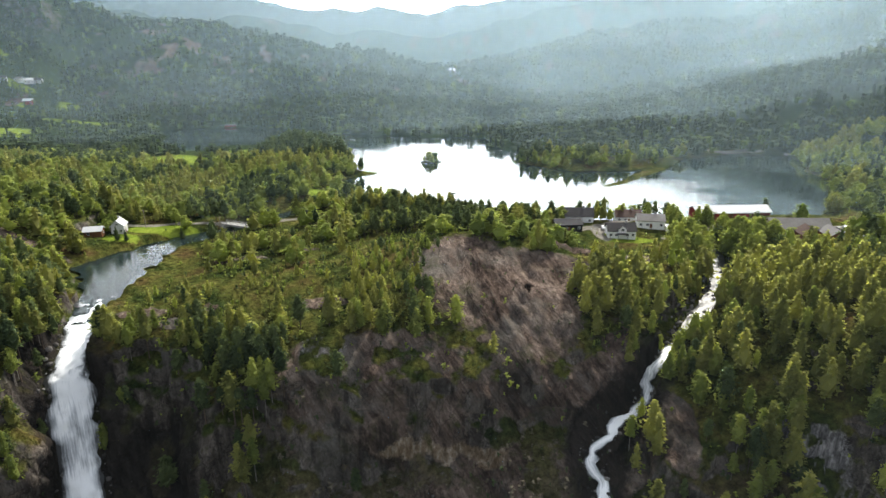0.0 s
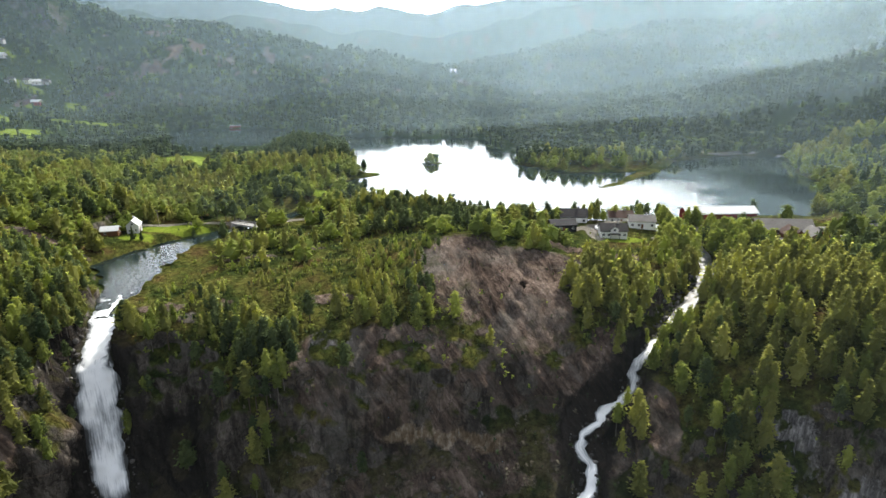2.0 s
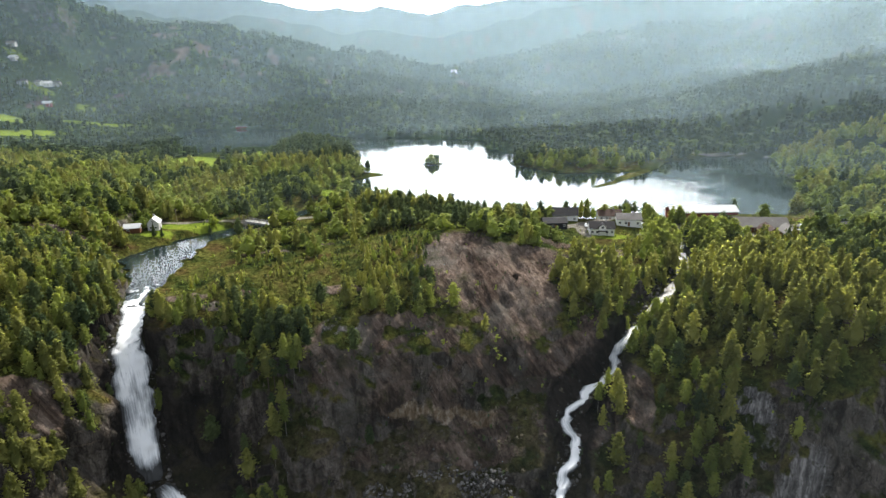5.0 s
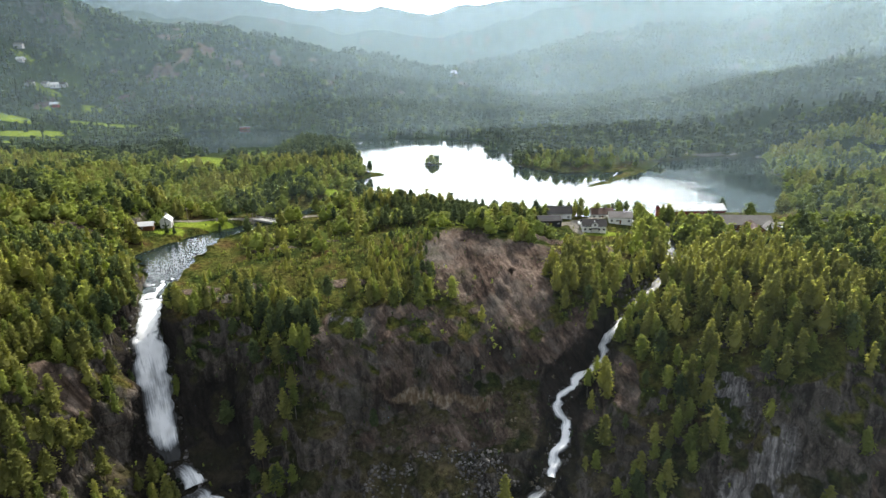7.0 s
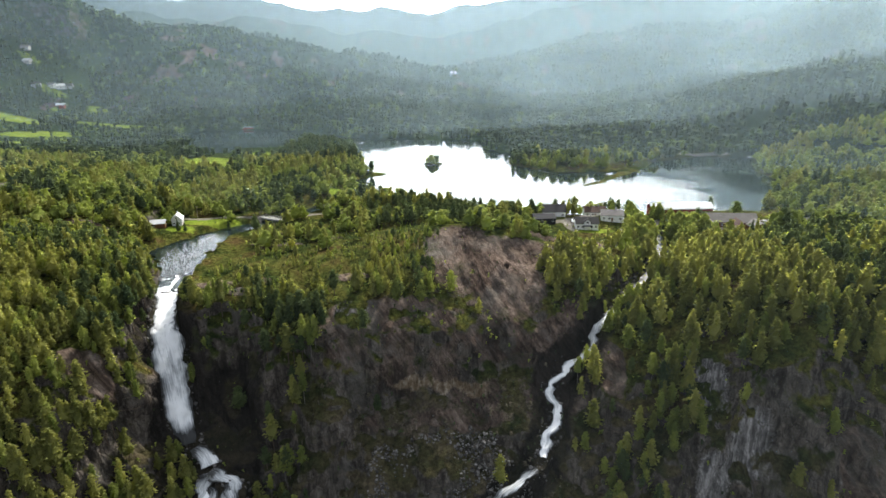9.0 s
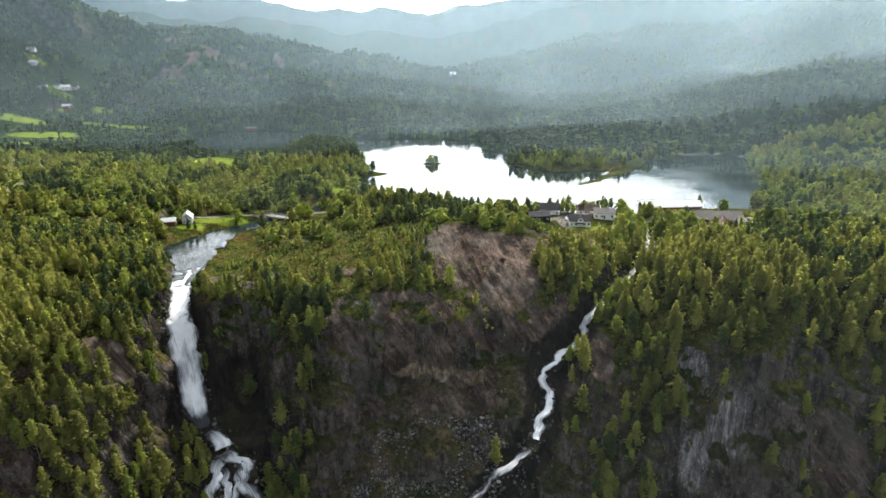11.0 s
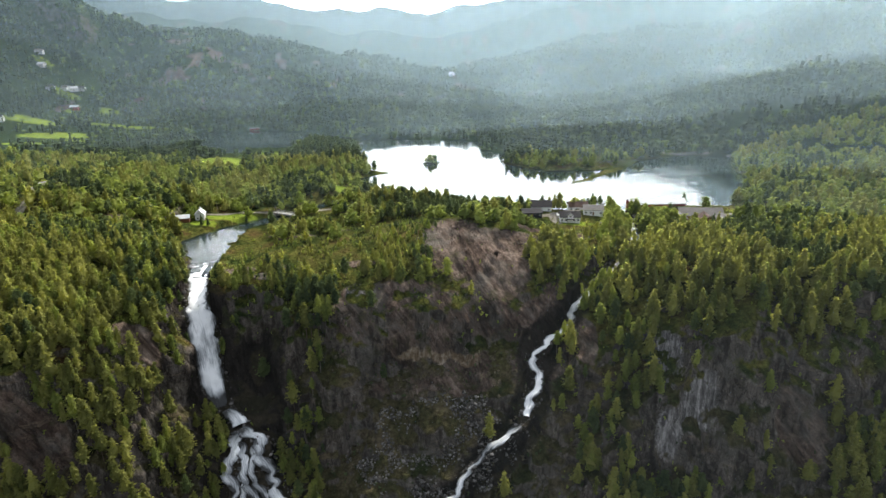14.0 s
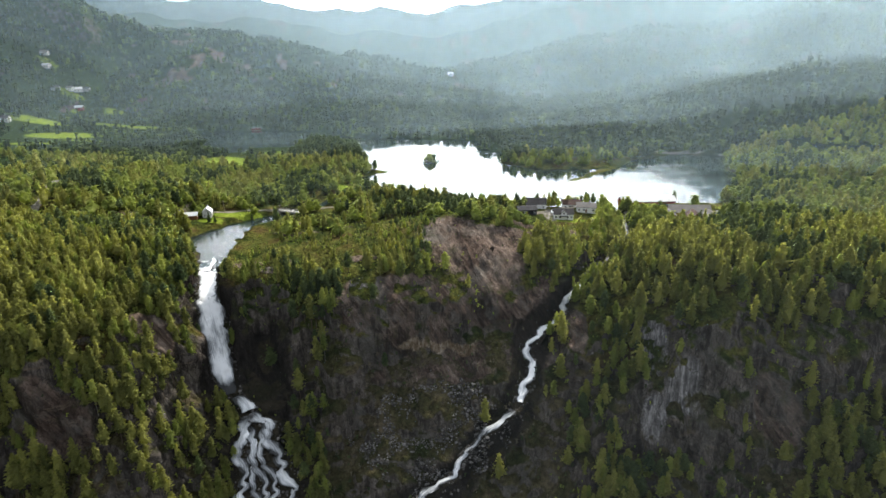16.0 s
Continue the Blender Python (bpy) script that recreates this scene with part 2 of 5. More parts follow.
def mix(nt, fac, a, b, mode="MIX"):
    n = nt.nodes.new("ShaderNodeMix")
    n.data_type, n.blend_type = "RGBA", mode
    for v, s in ((fac, n.inputs[0]), (a, n.inputs[6]), (b, n.inputs[7])):
        if isinstance(v, (int, float)):
            s.default_value = v
        elif isinstance(v, tuple):
            s.default_value = (*v, 1)
        else:
            nt.links.new(v, s)
    return n.outputs[2]


def math_node(nt, op, a, b=0.0, c=0.0):
    n = nt.nodes.new("ShaderNodeMath")
    n.operation = op
    for v, s in zip((a, b, c), n.inputs):
        if isinstance(v, (int, float)):
            s.default_value = v
        else:
            nt.links.new(v, s)
    return n.outputs[0]


def bump(nt, b, height, strength, distance):
    n = node(nt, "ShaderNodeBump", Strength=strength, Distance=distance)
    nt.links.new(height, n.inputs["Height"])
    nt.links.new(n.outputs[0], b.inputs["Normal"])


def stretched(nt, pos, scale, turn=(0, 0, 0)):
    n = nt.nodes.new("ShaderNodeMapping")
    n.inputs["Scale"].default_value = scale
    n.inputs["Rotation"].default_value = [radians(a) for a in turn]
    nt.links.new(pos, n.inputs["Vector"])
    return n.outputs[0]


def ground_material():
    m, nt, b = material("heath_and_rock", 0.9)
    geo = nt.nodes.new("ShaderNodeNewGeometry")
    pos = geo.outputs["Position"]
    sep = nt.nodes.new("ShaderNodeSeparateXYZ")
    nt.links.new(geo.outputs["Normal"], sep.inputs[0])
    # bare rock: streaked down the slope, purple-brown, with pale lichen and dark wet seams
    turned = stretched(nt, pos, (1, 1, 1), (0, 34, 0))
    streak = noise_tex(nt, stretched(nt, turned, (0.75, 0.3, 0.022)), 1.0, 6, 0.62)
    upright = noise_tex(nt, stretched(nt, pos, (0.55, 0.50, 0.10)), 1.0, 7, 0.68)
    broad = noise_tex(nt, stretched(nt, turned, (0.10, 0.08, 0.03)), 1.0, 4, 0.6)
    seam = noise_tex(nt, stretched(nt, pos, (0.16, 0.16, 0.09), (10, -38, 15)), 1.0, 5, 0.62)
    column = noise_tex(nt, stretched(nt, pos, (0.8, 0.5, 0.035), (0, 8, 0)), 1.0, 6, 0.66)
    patch = noise_tex(nt, pos, 0.05, 5, 0.65)
    grain = noise_tex(nt, pos, 1.3, 8, 0.75)
    both = math_node(nt, "ADD", math_node(nt, "MULTIPLY", streak, 0.5), math_node(nt, "MULTIPLY", broad, 0.5))
    wall = math_node(nt, "ADD", math_node(nt, "MULTIPLY", upright, 0.65), math_node(nt, "MULTIPLY", broad, 0.35))
    rock = ramp(nt, wall, [(0.34, (0.028, 0.024, 0.021)), (0.45, (0.078, 0.066, 0.057)), (0.55, (0.135, 0.116, 0.100)), (0.68, (0.28, 0.25, 0.22))])
    slab = ramp(nt, both, [(0.37, (0.032, 0.023, 0.019)), (0.46, (0.080, 0.057, 0.045)), (0.54, (0.140, 0.103, 0.083)), (0.66, (0.265, 0.208, 0.170))])
    cover = nt.nodes.new("ShaderNodeAttribute")
    cover.attribute_name = "cover"
    kind = nt.nodes.new("ShaderNodeSeparateColor")
    nt.links.new(cover.outputs["Color"], kind.inputs[0])
    ragged = math_node(nt, "MULTIPLY", math_node(nt, "SUBTRACT", noise_tex(nt, pos, 0.35, 5, 0.7), 0.5), 0.9)
    bare = ramp(nt, math_node(nt, "ADD", kind.outputs[1], ragged), [(0.42, 0.0), (0.58, 1.0)])
    rock = mix(nt, bare, rock, slab)
    line = math_node(nt, "ABSOLUTE", math_node(nt, "SUBTRACT", seam, 0.5))
    rock = mix(nt, ramp(nt, line, [(0.004, 0.6), (0.018, 0.0)]), rock, (0.022, 0.018, 0.017))
    # joints: angular blocks, longer down the wall
    block = node(nt, "ShaderNodeTexVoronoi", Scale=1.0, Randomness=1.0)
    block.feature = "DISTANCE_TO_EDGE"
    warp = nt.nodes.new("ShaderNodeVectorMath")
    warp.operation = "MULTIPLY_ADD"
    tint = node(nt, "ShaderNodeTexNoise", Scale=0.3, Detail=4.0)
    nt.links.new(pos, tint.inputs["Vector"])
    nt.links.new(tint.outputs["Color"], warp.inputs[0])
    warp.inputs[1].default_value = (5.0, 5.0, 5.0)
    nt.links.new(pos, warp.inputs[2])
    nt.links.new(stretched(nt, warp.outputs[0], (0.19, 0.16, 0.085), (0, 14, 0)), block.inputs["Vector"])
    joint = block.outputs["Distance"]
    rock = mix(nt, math_node(nt, "MULTIPLY", ramp(nt, joint, [(0.010, 0.5), (0.045, 0.0)]), math_node(nt, "SUBTRACT", 1.0, bare)), rock, (0.016, 0.013, 0.012))
    shelf = noise_tex(nt, stretched(nt, pos, (0.05, 0.05, 0.42), (0, 8, 0)), 1.0, 5, 0.65)
    rock = mix(nt, ramp(nt, shelf, [(0.58, 0.0), (0.68, 0.55)]), rock, (0.20, 0.155, 0.115))
    rock = mix(nt, ramp(nt, patch, [(0.48, 0.0), (0.66, 0.6)]), rock, (0.115, 0.112, 0.10))
    rock = mix(nt, ramp(nt, noise_tex(nt, pos, 0.09, 7, 0.72), [(0.55, 0.0), (0.66, 0.7)]), rock, (0.045, 0.048, 0.020))
    stain = noise_tex(nt, stretched(nt, pos, (0.22, 0.22, 0.012)), 1.0, 5, 0.6)
    sheer = ramp(nt, sep.outputs["Z"], [(0.35, 1.0), (0.6, 0.0)])
    rock = mix(nt, mix(nt, 1.0, ramp(nt, stain, [(0.50, 0.0), (0.60, 0.75)]), sheer, "MULTIPLY"), rock, (0.024, 0.020, 0.018))
    pale = noise_tex(nt, stretched(nt, turned, (0.20, 0.15, 0.05)), 1.0, 6, 0.65)
    rock = mix(nt, ramp(nt, pale, [(0.56, 0.0), (0.70, 0.4)]), rock, (0.20, 0.185, 0.165))
    for name, stops in (("pale", [(0.38, (0.08, 0.075, 0.074)), (0.5, (0.19, 0.18, 0.177)), (0.62, (0.42, 0.40, 0.39))]), ("tan", [(0.35, (0.10, 0.065, 0.035)), (0.5, (0.22, 0.165, 0.11)), (0.6, (0.36, 0.30, 0.23))])):
        zone = nt.nodes.new("ShaderNodeAttribute")
        zone.attribute_name = name
        edge = math_node(nt, "MULTIPLY", math_node(nt, "SUBTRACT", grain, 0.5), 1.2)
        rock = mix(nt, ramp(nt, math_node(nt, "ADD", zone.outputs["Fac"], edge), [(0.35, 0.0), (0.75, 0.85)]), rock, ramp(nt, column if name == "pale" else upright, stops))
    rock = mix(nt, 0.45, rock, ramp(nt, grain, [(0.3, 0.12), (0.7, 0.80)]), "OVERLAY")
    # heath, moss and low scrub
    h1 = noise_tex(nt, pos, 0.06, 5, 0.65)
    h2 = noise_tex(nt, pos, 0.45, 8, 0.8)
    heath = ramp(nt, h1, [(0.34, (0.017, 0.027, 0.008)), (0.44, (0.038, 0.048, 0.012)), (0.55, (0.072, 0.072, 0.018)), (0.68, (0.070, 0.046, 0.020))])
    heath = mix(nt, 0.95, heath, ramp(nt, h2, [(0.36, 0.05), (0.64, 0.92)]), "OVERLAY")
    lean = math_node(nt, "ADD", sep.outputs["Z"], math_node(nt, "MULTIPLY", math_node(nt, "SUBTRACT", noise_tex(nt, pos, 0.13, 6, 0.7), 0.5), 0.75))
    green = ramp(nt, lean, [(0.46, 0.0), (0.62, 1.0)])
    turf = ramp(nt, math_node(nt, "ADD", kind.outputs[0], ragged), [(0.42, 0.0), (0.58, 1.0)])
    sand = ramp(nt, math_node(nt, "ADD", kind.outputs[2], ragged), [(0.42, 0.0), (0.58, 1.0)])
    # rock goes near-black close to streams and on the wall east of the west fall
    stream_dark = nt.nodes.new("ShaderNodeAttribute")
    stream_dark.attribute_name = "stream_dark"
    streamside = ramp(nt, math_node(nt, "ADD", stream_dark.outputs["Fac"], ragged), [(0.35, 0.0), (0.65, 0.85)])
    rock = mix(nt, streamside, rock, (0.016, 0.014, 0.013))
    floor = ramp(nt, h2, [(0.3, (0.012, 0.022, 0.008)), (0.7, (0.034, 0.052, 0.018))])
    heath = mix(nt, cover.outputs["Alpha"], heath, floor)
    deep = nt.nodes.new("ShaderNodeSeparateXYZ")
    nt.links.new(pos, deep.inputs[0])
    low = nt.nodes.new("ShaderNodeMapRange")
    for k, v in zip(range(1, 5), (-20.0, -36.0, 0.0, 0.8)):
        low.inputs[k].default_value = v
    nt.links.new(deep.outputs[2], low.inputs[0])
    litter = ramp(nt, h1, [(0.36, (0.020, 0.024, 0.010)), (0.5, (0.045, 0.038, 0.022)), (0.64, (0.085, 0.070, 0.048))])
    litter = mix(nt, 0.8, litter, ramp(nt, h2, [(0.36, 0.1), (0.64, 0.9)]), "OVERLAY")
    heath = mix(nt, low.outputs[0], heath, litter)
    soil = mix(nt, bare, mix(nt, math_node(nt, "MULTIPLY", green, math_node(nt, "SUBTRACT", 1.0, math_node(nt, "MULTIPLY", streamside, 0.8))), rock, heath), rock)
    grass = ramp(nt, noise_tex(nt, pos, 0.12, 5, 0.65), [(0.3, (0.085, 0.125, 0.016)), (0.55, (0.155, 0.205, 0.026)), (0.75, (0.22, 0.25, 0.04))])
    grass = mix(nt, 0.5, grass, ramp(nt, h2, [(0.3, 0.25), (0.7, 0.75)]), "OVERLAY")
    gravel = ramp(nt, noise_tex(nt, pos, 0.8, 6, 0.7), [(0.3, (0.13, 0.115, 0.095)), (0.7, (0.28, 0.26, 0.22))])
    nt.links.new(mix(nt, sand, mix(nt, turf, soil, grass), gravel), b.inputs["Base Color"])
    tall = math_node(nt, "ADD", math_node(nt, "ADD", math_node(nt, "MULTIPLY", grain, 0.8), math_node(nt, "MULTIPLY", upright, 0.9)), math_node(nt, "MULTIPLY", streak, math_node(nt, "MULTIPLY", bare, 2.2)))
    tall = math_node(nt, "ADD", tall, math_node(nt, "MULTIPLY", ramp(nt, joint, [(0.0, 0.0), (0.10, 0.5)]), math_node(nt, "SUBTRACT", 1.0, bare)))
    bump(nt, b, tall, 0.8, 0.9)
    b.inputs["Specular IOR Level"].default_value = 0.0
    return m


def leaf_material(name, dark, light, glow=0.35, patch=0.07):
    """Foliage that lets some light through."""
    m, nt, b = material(name, 0.75)
    b.inputs["Specular IOR Level"].default_value = 0.03
    geo = nt.nodes.new("ShaderNodeNewGeometry")
    tree = noise_tex(nt, geo.outputs["Position"], patch, 3, 0.6)
    tone = nt.nodes.new("ShaderNodeAttribute")
    tone.attribute_name = "tone"
    each = nt.nodes.new("ShaderNodeObjectInfo")
    own = math_node(nt, "ADD", math_node(nt, "MULTIPLY", tone.outputs["Fac"], 0.42), math_node(nt, "MULTIPLY", each.outputs["Random"], 0.12))
    mixed = math_node(nt, "ADD", math_node(nt, "ADD", math_node(nt, "MULTIPLY", geo.outputs["Random Per Island"], 0.24), math_node(nt, "MULTIPLY", tree, 0.62)), own)
    col = ramp(nt, mixed, [(0.34, dark), (1.02, light)])
    nt.links.new(col, b.inputs["Base Color"])
    t = nt.nodes.new("ShaderNodeBsdfTranslucent")
    nt.links.new(mix(nt, 1.0, col, (1.25, 1.25, 0.75), "MULTIPLY"), t.inputs[0])
    mx = nt.nodes.new("ShaderNodeMixShader")
    mx.inputs[0].default_value = glow
    nt.links.new(b.outputs[0], mx.inputs[1])
    nt.links.new(t.outputs[0], mx.inputs[2])
    nt.links.new(mx.outputs[0], nt.nodes["Material Output"].inputs[0])
    return m


def plain_material(name, colour, rough=0.8, var=0.25, scale=2.0, metal=0.0):
    m, nt, b = material(name, rough, metal)
    geo = nt.nodes.new("ShaderNodeNewGeometry")
    f = noise_tex(nt, geo.outputs["Position"], scale, 5, 0.65)
    f2 = noise_tex(nt, geo.outputs["Position"], scale * 0.12, 3, 0.6)
    f = math_node(nt, "ADD", math_node(nt, "MULTIPLY", f, 0.6), math_node(nt, "MULTIPLY", f2, 0.4))
    lo, hi = tuple(c * (1 - var) for c in colour), tuple(min(1, c * (1 + var)) for c in colour)
    nt.links.new(ramp(nt, f, [(0.3, lo), (0.7, hi)]), b.inputs["Base Color"])
    bump(nt, b, f, 0.3, 0.03)
    return m


def lake_material(name="lake_water", gloss=0.5, ripple=0.05, haze=0.0):
    m, nt, b = material(name, 0.06)
    b.inputs["Specular IOR Level"].default_value = gloss
    b.inputs["Base Color"].default_value = (0.012, 0.020, 0.020, 1)
    b.inputs["IOR"].default_value = 1.33
    geo = nt.nodes.new("ShaderNodeNewGeometry")
    pos = geo.outputs["Position"]
    wind = noise_tex(nt, stretched(nt, pos, (0.008, 0.03, 1)), 1.0, 3, 0.6)
    rip = noise_tex(nt, stretched(nt, pos, (0.5, 1.2, 1)), 1.0, 3, 0.6)
    nt.links.new(ramp(nt, wind, [(0.4, 0.03 + haze), (0.7, 0.16)]), b.inputs["Roughness"])
    bump(nt, b, rip, ripple, 0.06)
    return m


def foam_material(name="white_water", fine=(2.4, 0.10, 1), coarse=(0.42, 0.07, 1)):
    """White water, in strands that follow the flow, over dark wet rock."""
    m, nt, b = material(name, 0.45)
    uv = nt.nodes.new("ShaderNodeUVMap")
    uv.uv_map = "flow"
    s1 = noise_tex(nt, stretched(nt, uv.outputs[0], fine), 1.0, 6, 0.75)
    s2 = noise_tex(nt, stretched(nt, uv.outputs[0], coarse), 1.0, 5, 0.7)
    att = nt.nodes.new("ShaderNodeAttribute")
    att.attribute_name = "foam"
    v = math_node(nt, "ADD", math_node(nt, "MULTIPLY", s1, 0.60), math_node(nt, "MULTIPLY", s2, 0.55))
    v = math_node(nt, "ADD", v, math_node(nt, "MULTIPLY", math_node(nt, "SUBTRACT", att.outputs["Fac"], 0.5), 0.9))
    nt.links.new(ramp(nt, v, [(0.46, (0.018, 0.019, 0.019)), (0.54, (0.17, 0.18, 0.19)), (0.66, (0.48, 0.50, 0.52)), (0.80, (0.92, 0.93, 0.94))]), b.inputs["Base Color"])
    bump(nt, b, v, 0.6, 0.3)
    return m


M_GROUND = ground_material()
M_LAKE = lake_material()
M_POOL = lake_material("peaty_river_water", 0.22, 0.0, 0.12)
M_FOAM = foam_material()
M_RAPID = foam_material("broken_white_water", (0.9, 0.55, 1), (0.22, 0.4, 1))
M_PINE = leaf_material("pine_needles", (0.042, 0.064, 0.030), (0.130, 0.160, 0.062), 0.42)
M_BIRCH = leaf_material("birch_leaves", (0.118, 0.160, 0.042), (0.320, 0.360, 0.092), 0.55)
M_OLIVE = leaf_material("olive_needles", (0.112, 0.128, 0.042), (0.340, 0.340, 0.108), 0.58)
M_YOUNG = leaf_material("young_birch_leaves", (0.138, 0.176, 0.048), (0.372, 0.400, 0.114), 0.58)
# far foliage: own dark tones, plus backlit hillside shade put into base colour
M_FAR_SHADED = leaf_material("shade_darkened_conifers", (0.022, 0.036, 0.020), (0.074, 0.098, 0.042), 0.3, 0.012)
M_FAR_LEAF_SHADED = leaf_material("shade_darkened_leafy_trees", (0.050, 0.080, 0.028), (0.140, 0.180, 0.052), 0.4, 0.012)
M_BARK = plain_material("bark", (0.10, 0.075, 0.055), 0.9, 0.4, 6)
M_PALE_BARK = plain_material("pale_bark", (0.20, 0.18, 0.155), 0.8, 0.4, 5)


# ---- mesh helpers ----
def mesh_arrays(name, verts, faces, materials, index=None, smooth=False):
    """A mesh from arrays: verts n x 3, faces n x 3 or n x 4."""
    verts, faces = np.asarray(verts, np.float32), np.asarray(faces, np.int32)
    me = bpy.data.meshes.new(name)
    me.vertices.add(len(verts))
    me.vertices.foreach_set("co", verts.ravel())
    n, k = faces.shape
    me.loops.add(n * k)
    me.loops.foreach_set("vertex_index", faces.ravel())
    me.polygons.add(n)
    me.polygons.foreach_set("loop_start", np.arange(0, n * k, k, dtype=np.int32))
    for mt in materials:
        me.materials.append(mt)
    if index is not None:
        me.polygons.foreach_set("material_index", np.asarray(index, np.int32))
    me.polygons.foreach_set("use_smooth", np.full(n, smooth))
    me.update(calc_edges=True)
    return me


def grid_faces(nx, ny):
    i = np.arange(nx * ny).reshape(ny, nx)
    return np.stack([i[:-1, :-1], i[:-1, 1:], i[1:, 1:], i[1:, :-1]], -1).reshape(-1, 4)


def part(name, bm, mat, parent, label=""):
    me = bpy.data.meshes.new(name)
    bm.to_mesh(me)
    bm.free()
    me.materials.append(mat)
    ob = new(name, me)
    ob.parent = parent
    return tagged(ob, label)


def spread(stops):
    """Coordinates with a step of their own in each stretch: (start, step), ..., (end, 0)."""
    out = []
    for (a, step), (b, _) in zip(stops, stops[1:]):
        out.extend(np.linspace(a, b, max(1, round((b - a) / step)), endpoint=False))
    return np.array(out + [stops[-1][0]])


# ---- ground ----
GX = spread([(-4200, 120), (-1500, 40), (-800, 12), (-400, 4), (-280, 1.6), (-170, 1.0), (170, 1.6), (280, 4), (400, 12), (800, 40), (1500, 120), (4200, 0)])
GY = spread([(-700, 50), (0, 8), (60, 1.2), (92, 0.8), (205, 2.5), (300, 4), (460, 7), (800, 12), (1250, 24), (1700, 60), (4600, 0)])


# what lies on the ground, in ovals: x, y, half width, half depth
TURF = [(-134, 276, 19, 6), (-148, 262, 8, 6), (-205, 470, 32, 22), (-176, 541, 30, 12), (-72, 352, 13, 9), (-66, 372, 8, 12), (-53, 436, 10, 5), (-380, 420, 28, 9),
        (-470, 640, 45, 26), (-440, 742, 60, 13), (-545, 715, 40, 18), (-493, 808, 16, 12), (-466, 561, 30, 10), (-556, 815, 24, 7), (-532, 783, 10, 7), (-602, 848, 14, 6), (-420, 600, 30, 9), (221, 205, 9, 3.5), (82, 250, 12, 4), (112, 264, 8, 4),
        (-158, 222, 8, 7), (310, 430, 14, 5), (-345, 560, 40, 14)]
BARE = [(8, 196, 19, 24), (28, 182, 18, 18), (34, 202, 22, 12), (62, 222, 26, 6), (-123, 121, 8, 5), (-146, 84, 13, 6), (130, 137, 4, 6), (143, 104, 11, 7), (48, 160, 10, 6), (65, 143, 5, 12),
        (-40, 182, 9, 3), (-98, 177, 8, 3), (-86, 171, 6, 3), (-79, 180, 5, 2), (-94, 233, 6, 2), (-86, 223, 6, 2), (-85, 255, 6, 2), (-78, 226, 8, 3), (-60, 240, 8, 3), (-176, 232, 22, 4), (-205, 202, 14, 4)]
PALE = [(-37, 162, 7, 7), (88, 140, 3, 9), (94, 124, 6, 8), (104, 109, 8, 5), (92, 107, 5, 4)]
TAN = [(-14, 148, 6, 6), (0, 149, 10, 6), (13, 149, 6, 6)]
SAND = [(140, 272, 24, 5), (150, 245, 10, 5), (72, 258, 4, 10), (175, 252, 20, 4), (104, 252, 7, 4), (240, 501, 36, 1.5), (285, 490, 6, 3)]
ROADS = [[(-232, 190), (-236, 215), (-242, 245), (-258, 288), (-270, 318), (-290, 350)], [(-160, 281), (-140, 284), (-112, 290), (-96, 283), (-80, 292), (-40, 300)],
         [(64, 262), (90, 275), (125, 270), (165, 262), (190, 258), (230, 262)], [(176, 252), (170, 236), (160, 220)]]


def covered(ovals, x, y):
    out = np.zeros(x.shape)
    for cx, cy, rx, ry in ovals:
        out = np.maximum(out, ease(1.5, 0.5, np.hypot((x - cx) / rx, (y - cy) / ry)))
    return out


def outcrop(x, y):
    """1 where bare crags show through the woods of the hills."""
    return ease(0.62, 0.74, fbm(x / 34, y / 48, 21, 4)) * ease(880, 930, np.hypot(x, y))


def wall_zone(x, y):
    """The face below the dome, between the two falls: mostly bare rock."""
    broken = np.clip(0.75 + 0.55 * fbm(x / 9, y / 6, 14, 3), 0, 1)
    return ease(-56, -44, x) * ease(66, 56, x) * ease(176, 166, y - 0.15 * x) * ease(130, 138, y) * broken


def tracks(x, y, half=1.6):
    out = np.zeros(x.shape)
    for line in ROADS:
        d, _, _ = along([(a, b, 0, 1) for a, b in line], x, y)
        out = np.maximum(out, ease(half + 1.5, half - 0.5, d))
    return out


